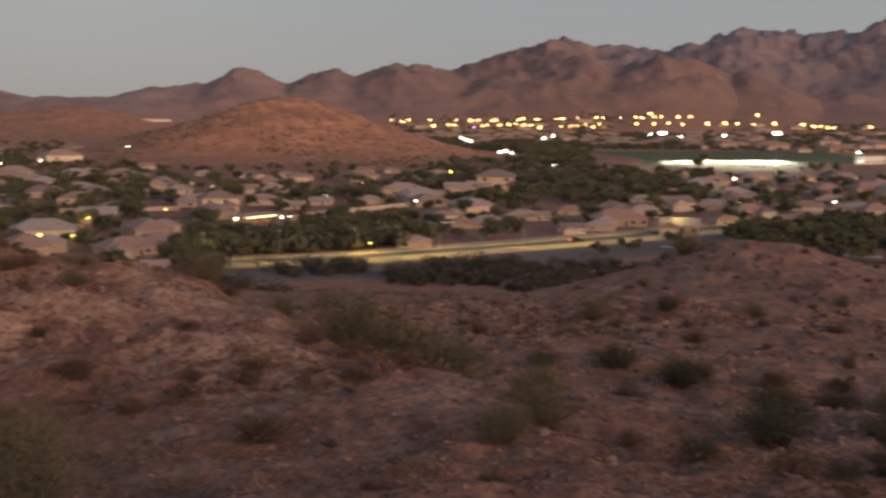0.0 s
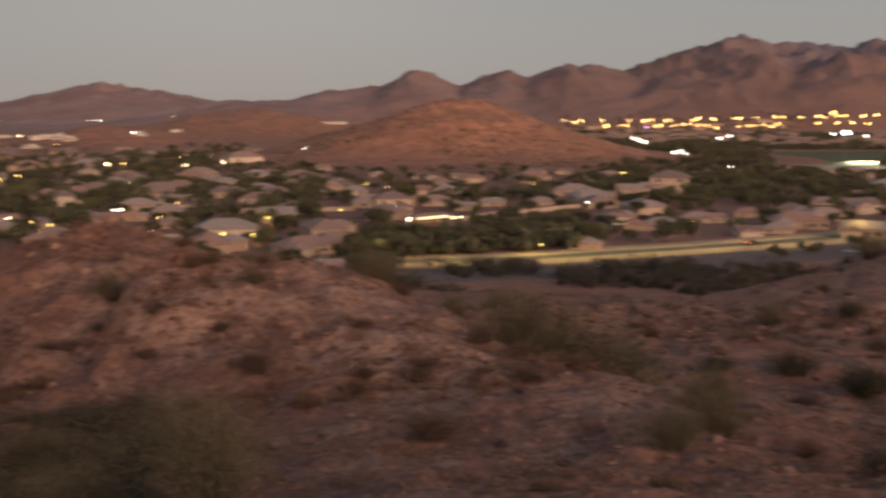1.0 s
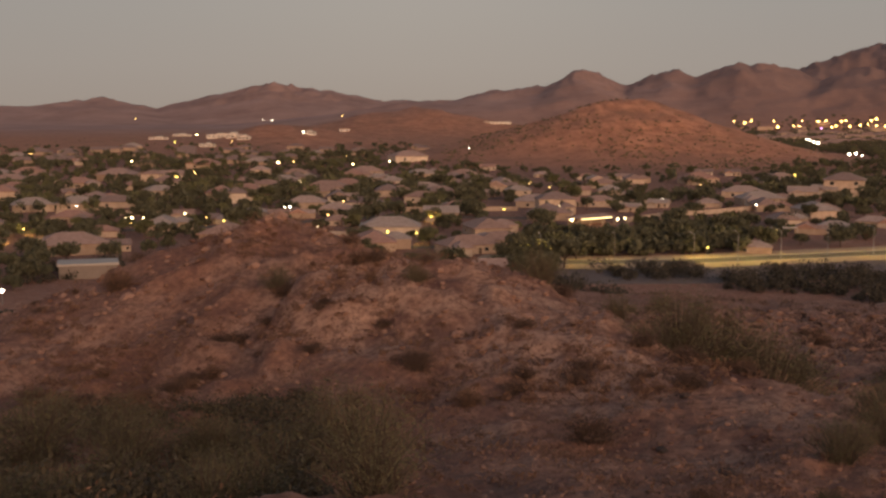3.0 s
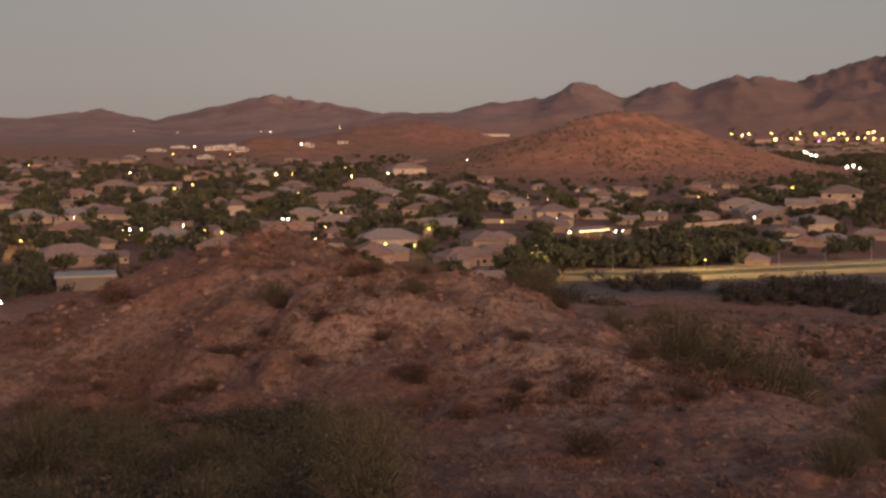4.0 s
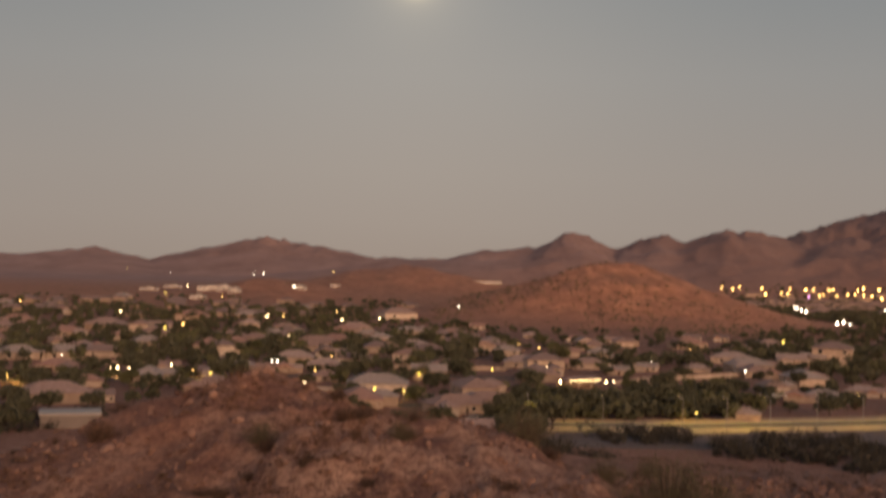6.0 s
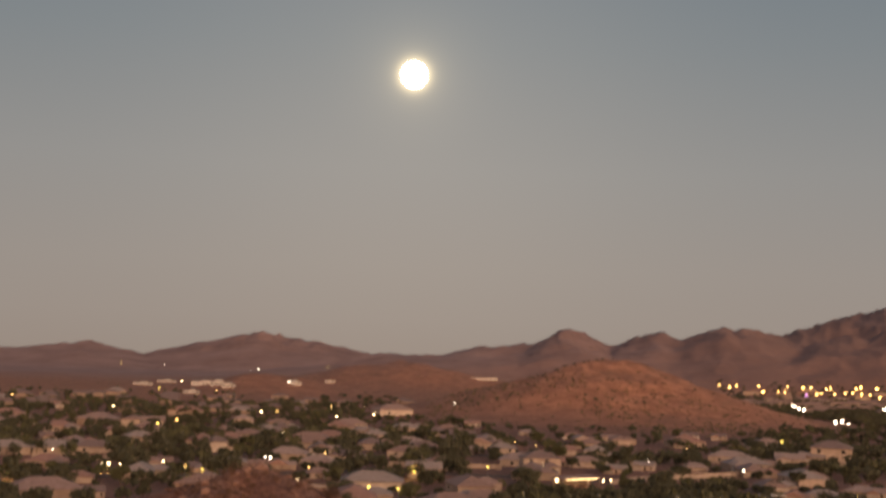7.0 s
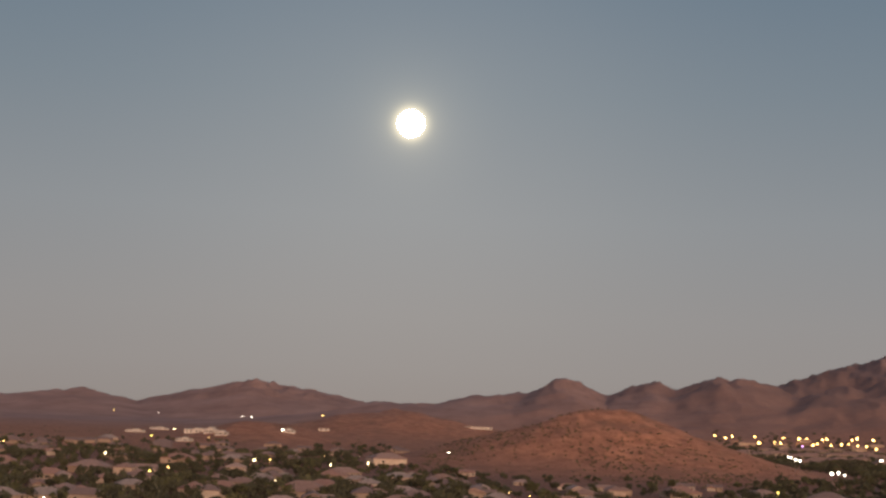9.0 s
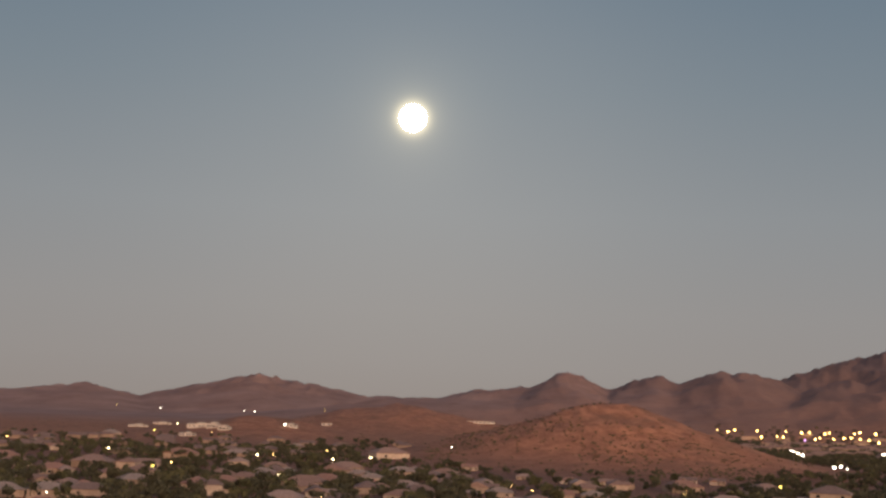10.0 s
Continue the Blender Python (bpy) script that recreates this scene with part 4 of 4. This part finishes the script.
def stone_shape(seed):
    g = random.Random(seed)
    bm = bmesh.new()
    bmesh.ops.create_icosphere(bm, subdivisions=1, radius=1)
    for v in bm.verts:
        v.co *= g.uniform(0.72, 1.2)
        v.co.z *= 0.66
    co = np.array([tuple(v.co) for v in bm.verts])
    fa = [tuple(v.index for v in f.verts) for f in bm.faces]
    bm.free()
    return co, fa


SHAPES = [stone_shape(k) for k in range(6)]
verts, faces, base = [], [], 0
x1, y1, z1, d1 = scatter(42000, 91, -23, 40, 9, 72, 1.5, 7.0, 0.46)
q1 = d1 * (0.0006 + 0.0032 * r.uniform(size=len(x1)) ** 4)
a1 = r.uniform(0, math.tau, len(x1))
for k, (co, fa) in enumerate(SHAPES):
    x, y, z, q, a = (v[k::6, None] for v in (x1, y1, z1, q1, a1))
    c, s_ = np.cos(a), np.sin(a)
    p = np.stack(((co[:, 0] * c - co[:, 1] * s_) * q + x, (co[:, 0] * s_ + co[:, 1] * c) * q + y, co[:, 2] * q + z + q * 0.25), -1)
    verts.append(p.reshape(-1, 3))
    index = np.array(fa)[None] + (base + np.arange(len(p)) * len(co))[:, None, None]
    faces += index.reshape(-1, 3).tolist()
    base += p.shape[0] * p.shape[1]
me = mesh_of("loose_stones", np.vstack(verts).tolist(), faces)
me.materials.append(M_STONE)
tagged(new("loose_stones", me), "loose reddish stones strewn over the hillside", "stones", kind="stuff")


def rock(seed, material=None, label="angular reddish rock half sunk in soil"):
    g = random.Random(seed)
    bm = bmesh.new()
    bmesh.ops.create_icosphere(bm, subdivisions=2, radius=0.5)
    off = Vector((seed * 3.1, 0, 0))
    for v in bm.verts:
        k = noise.noise(v.co * 2.2 + off) * 0.55 + noise.noise(v.co * 5 + off) * 0.30
        v.co *= 1 + k
        v.co.z = max(v.co.z * 0.75, -0.28)
    me = bpy.data.meshes.new("rock")
    bm.to_mesh(me)
    bm.free()
    me.materials.append(material or M_STONE)
    return tagged(new("rock", me), label, "rock", "rocks on the hillside")


ROCKS = [rock(k) for k in range(1, 6)]
dark_rock = rock(7, M_DARKSTONE, "small dark rock on pale gravel")
for k in range(80):
    if k < 45:
        x, y = -4 + rng.gauss(0, 6), 33 + rng.gauss(0, 3.5)
    else:
        az, d = rng.uniform(-22, 38), 14 + 60 * rng.random() ** 1.5
        x, y = d * math.sin(radians(az)), d * math.cos(radians(az))
    put(ROCKS[k % 5], x, y, rng.uniform(0, 360), min(0.12 + 0.3 * rng.random() ** 2, 0.012 * math.hypot(x, y)))
for k in range(34):
    t = rng.random()
    x, y = -5.5 + 9 * t + rng.gauss(0, 0.7), 37.5 - 4.5 * t + rng.gauss(0, 1.0)
    put(ROCKS[k % 5], x, y, rng.uniform(0, 360), 0.16 + 0.36 * rng.random() ** 2)
for x, y, s_ in ((3.3, 17.4, 0.2), (3.7, 15.0, 0.26), (4.3, 20.6, 0.22)):
    put(dark_rock, x, y, 40, s_)

# ---------------------------------------------------------------- playing field with its light towers
bm = bmesh.new()
for ring, z in ((((375, 790), (600, 800), (720, 1080), (470, 1100)), 0.05),):
    bm.faces.new([bm.verts.new((x, y, z)) for x, y in ring])
me = bpy.data.meshes.new("playing_field")
bm.to_mesh(me)
bm.free()
me.materials.append(M_TURF)
tagged(new("playing_field", me), "floodlit green playing field at dusk", "playing field", kind="structure")
bm = bmesh.new()
bmesh.ops.create_circle(bm, cap_ends=True, segments=32, radius=30, matrix=Matrix.Translation((478, 856, 0.09)) @ Matrix.Diagonal((1.3, 0.8, 1, 1)))
me = bpy.data.meshes.new("infield")
bm.to_mesh(me)
bm.free()
me.materials.append(M_VERGE)
tagged(new("infield", me), "pale sandy infield under floodlights", "infield", kind="structure")


def light_tower(x, y, tall):
    ob = thing("light_tower", "tall steel floodlight tower beside the playing field", "light tower", "floodlights", at=pose(x, y, 0))
    bm = bmesh.new()
    twig(bm, (0, 0, -0.5), (0, 0, tall), 0.35, 0.2, 8)
    part("pole", bm, M_STEEL, ob)
    bm = bmesh.new()
    box(bm, -2.4, -0.3, tall - 0.2, 2.4, 0.1, tall + 0.1)
    part("crossbar", bm, M_STEEL, ob)
    for k in range(5):
        bm = bmesh.new()
        bmesh.ops.create_icosphere(bm, subdivisions=2, radius=0.95, matrix=Matrix.Translation((-2.2 + k * 1.1, -0.9, tall + 0.9)))
        part("floodlight", bm, M_FLOOD, ob, "glaring white floodlight", True)
    return ob


for x, y in ((442, 883), (551, 888)):
    light_tower(x, y, 21.5)
for x, y, aim_x, aim_y in ((442, 880, 446, 850), (551, 885, 500, 850), (442, 882, 478, 862), (551, 887, 520, 856)):
    lamp = new("floodlight_beam", bpy.data.lights.new("floodlight_beam", "SPOT"))
    lamp.data.energy, lamp.data.spot_size, lamp.data.spot_blend, lamp.data.color, lamp.data.shadow_soft_size = 1100000, radians(70), 0.9, (1.0, 0.95, 0.66), 1.0
    lamp.matrix_world = look((x, y + 2.5, 21), (aim_x, aim_y, 0))


# ---------------------------------------------------------------- lamps
def street_lamp(name, radius, tall, material, label):
    ob = thing(name, label, name.replace("_", " "), "lamps of the valley")
    bm = bmesh.new()
    twig(bm, (0, 0, -0.3), (0, 0, tall), 0.09, 0.06, 6)
    part("pole", bm, M_STEEL, ob)
    bm = bmesh.new()
    bmesh.ops.create_icosphere(bm, subdivisions=2, radius=radius, matrix=Matrix.Translation((0, 0, tall)))
    part("globe", bm, material, ob, "glowing lamp", True)
    return ob


WHITE_LAMPS = ((-143, 461), (-257, 861), (-61, 456), (-59, 456), (33, 503), (93, 500), (101, 464), (124, 467), (-9, 385), (122, 360), (125, 364), (20, 898), (-450, 2978), (-413, 2887), (-162, 1383), (-771, 3488), (176, 652), (-91, 242), (295, 747), (562, 787), (304, 490), (295, 429), (300, 422))
WARM_LAMPS = ((-307, 901), (-228, 870), (-373, 1805), (-110, 408), (-108, 410), (-104, 410), (-93, 426), (-82, 426), (-74, 616), (-62, 820), (-49, 925), (-38, 851), (-118, 850), (-22, 410), (42, 459), (45, 458), (48, 464), (44, 402), (60, 405), (63, 408), (-40, 376), (297, 537), (340, 589), (804, 1415), (727, 1388))
SMALL_LAMPS = ((-358, 1032), (-149, 712), (-132, 371), (-41, 421), (-60, 382), (-41, 488), (-7, 514), (-108, 859), (-77, 953), (-890, 3451), (-225, 2656), (33, 414), (52, 575), (44, 601), (129, 592), (-82, 410), (-104, 393), (-230, 1294), (-56, 636))
VALLEY_UPPER = ((544, 2228), (558, 2204), (576, 2225), (614, 2210), (666, 2207), (695, 2206), (712, 2214), (734, 2193), (744, 2198), (786, 2186), (802, 2204), (822, 2178), (856, 2162), (865, 2156), (893, 2145), (930, 2140), (943, 2134), (974, 2125), (1001, 2113), (1007, 2101), (1029, 2091), (1042, 2087), (1074, 2079), (1098, 2075), (1234, 2060), (1033, 2117))
VALLEY_LOWER = ((602, 2140), (634, 2153), (643, 2146), (697, 2134), (710, 2150), (729, 2133), (750, 2139), (764, 2141), (775, 2127), (787, 2118), (774, 2037), (835, 2084), (853, 2082), (864, 2080), (883, 2085), (889, 2059), (912, 2085), (977, 2061), (1006, 2045), (1030, 2035), (1053, 2020), (1101, 2012), (1140, 2016), (1156, 1998), (1178, 1979), (1218, 1972), (1274, 1966), (1272, 1926), (1281, 1917), (1282, 1895), (1289, 1888), (1348, 1862))
VALLEY_WHITE = ((285, 932), (286, 928), (286, 917), (288, 912), (279, 815), (288, 828), (284, 804), (489, 1271), (536, 1365), (718, 1469), (709, 1364), (797, 1412), (483, 1260), (571, 802))
YELLOW_LAMPS = ((-303, 1345), (-149, 663), (-42, 365), (-17, 362), (-4, 415), (110, 550), (-74, 399), (23, 445), (202, 680), (-8, 358), (72, 320), (251, 430))
lamp_kinds = {}
for spots_, mat, tint, tall in ((WARM_LAMPS, M_WARM, "warm white", 3.0), (SMALL_LAMPS, M_AMBER, "amber", 3.0), (WHITE_LAMPS, M_WHITE, "white", 3.0), (YELLOW_LAMPS, M_SODIUM, "yellow", 3.0),
                                (VALLEY_UPPER, M_AMBER, "amber", 9.0), (VALLEY_LOWER, M_AMBER, "amber", 9.0), (VALLEY_WHITE, M_WHITE, "white", 9.0), (((655, 2060),), M_PURPLE, "purple", 9.0)):
    for i, (x, y) in enumerate(spots_):
        d = math.hypot(x, y)
        step = 0 if d < 600 else 1 if d < 1100 else 2 if d < 1700 else 3
        radius = (0.33, 0.60, 0.95, 1.55)[step] * (1.25 if mat is M_WHITE and tall > 5 else 0.6 if spots_ is SMALL_LAMPS else 1.0) * (0.8 if step > 1 and tall < 5 else 1.0)
        bulb = rng.choice((0.75, 0.9, 1.05, 1.25))
        key = (tint, step, tall, bulb)
        if key not in lamp_kinds:
            lamp_kinds[key] = street_lamp("street_lamp", radius * bulb, tall, mat, f"lit {tint} street lamp on a thin pole")
        put(lamp_kinds[key], x, y)

# hooded sodium lamps that light the main road, and smaller ones in the gardens
def road_lamp(tall):
    ob = thing("street_lamp", "tall hooded sodium street lamp beside the road", "street lamp", "lamps of the road")
    bm = bmesh.new()
    twig(bm, (0, 0, -0.3), (0, 0, tall), 0.09, 0.06, 6)
    twig(bm, (0, 0, tall - 0.1), (0, 2.0, tall + 0.25), 0.05, 0.04, 5)
    part("pole", bm, M_STEEL, ob)
    bm = bmesh.new()
    box(bm, -0.22, 1.7, tall + 0.2, 0.22, 2.6, tall + 0.36)
    part("hood", bm, M_STEEL, ob)
    bm = bmesh.new()
    box(bm, -0.16, 1.8, tall + 0.17, 0.16, 2.5, tall + 0.2)
    part("lens", bm, M_SODIUM, ob, "glowing yellow lens")
    return ob


def sodium_light(x, y, z, power):
    lamp = new("sodium_light", bpy.data.lights.new("sodium_light", "SPOT"))
    lamp.data.energy, lamp.data.color, lamp.data.shadow_soft_size = power, (1.0, 0.68, 0.17), 0.3
    lamp.data.spot_size, lamp.data.spot_blend = radians(150), 0.5
    lamp.location = (x, y, z)


roadside = road_lamp(8.0)
for a, b in zip(MAIN_ROAD[1:9], MAIN_ROAD[2:10]):
    a, b = Vector(a), Vector(b)
    turn = math.degrees(math.atan2((b - a).y, (b - a).x))
    side = Vector((math.sin(radians(turn)), -math.cos(radians(turn)))) * 5.6
    for t in (0.0, 0.5) if (b - a).length > 24 else (0.0,):
        p = a.lerp(b, t) + side
        put(roadside, p.x, p.y, turn, 1.0, 0.0)
        q = p - side * (2.15 / 5.6)
        sodium_light(q.x, q.y, 8.1, 3600 if p.x < 90 else 2300 if p.x < 165 else 1300)
for x, y, power, tall in ((-9, 354, 1400, 4), (-5, 424, 1800, 5), (-136, 378, 4200, 6), (-130, 355, 2500, 6), (-80, 410, 900, 4), (-107, 405, 1400, 4), (71, 322, 900, 3), (-285, 1275, 20000, 8)):
    sodium_light(x, y, tall + 0.3, power)

# ---------------------------------------------------------------- a car on the road
car = thing("car", "dark car with lit red tail lights on the road", "car", at=pose(140, 335.5, 0.05, 0, 0, 20))
bm = bmesh.new()
box(bm, -2.2, -0.9, 0.35, 2.2, 0.9, 0.95)
bmesh.ops.bevel(bm, geom=bm.edges[:], offset=0.12, segments=2, affect="EDGES")
part("body", bm, M_CARPAINT, car)
bm = bmesh.new()
box(bm, -1.5, -0.78, 0.9, 1.0, 0.78, 1.5)
for v in bm.verts:
    if v.co.z > 1.2:
        v.co.x *= 0.72
        v.co.y *= 0.86
part("cabin", bm, M_PANE, car, "dark glazed cabin")
for wx in (-1.35, 1.35):
    for wy in (-0.85, 0.85):
        bm = bmesh.new()
        bmesh.ops.create_cone(bm, cap_ends=True, segments=16, radius1=0.34, radius2=0.34, depth=0.22, matrix=pose(wx, wy, 0.34, 90))
        part("wheel", bm, M_TYRE, car, "black tyre")
for wx in (-2.24, 2.24):
    for wy in (-0.65, 0.65):
        bm = bmesh.new()
        bmesh.ops.create_icosphere(bm, subdivisions=2, radius=0.16, matrix=Matrix.Translation((wx, wy, 0.72)))
        part("tail_light" if wx < 0 else "headlight", bm, M_TAIL if wx < 0 else M_PANE, car)
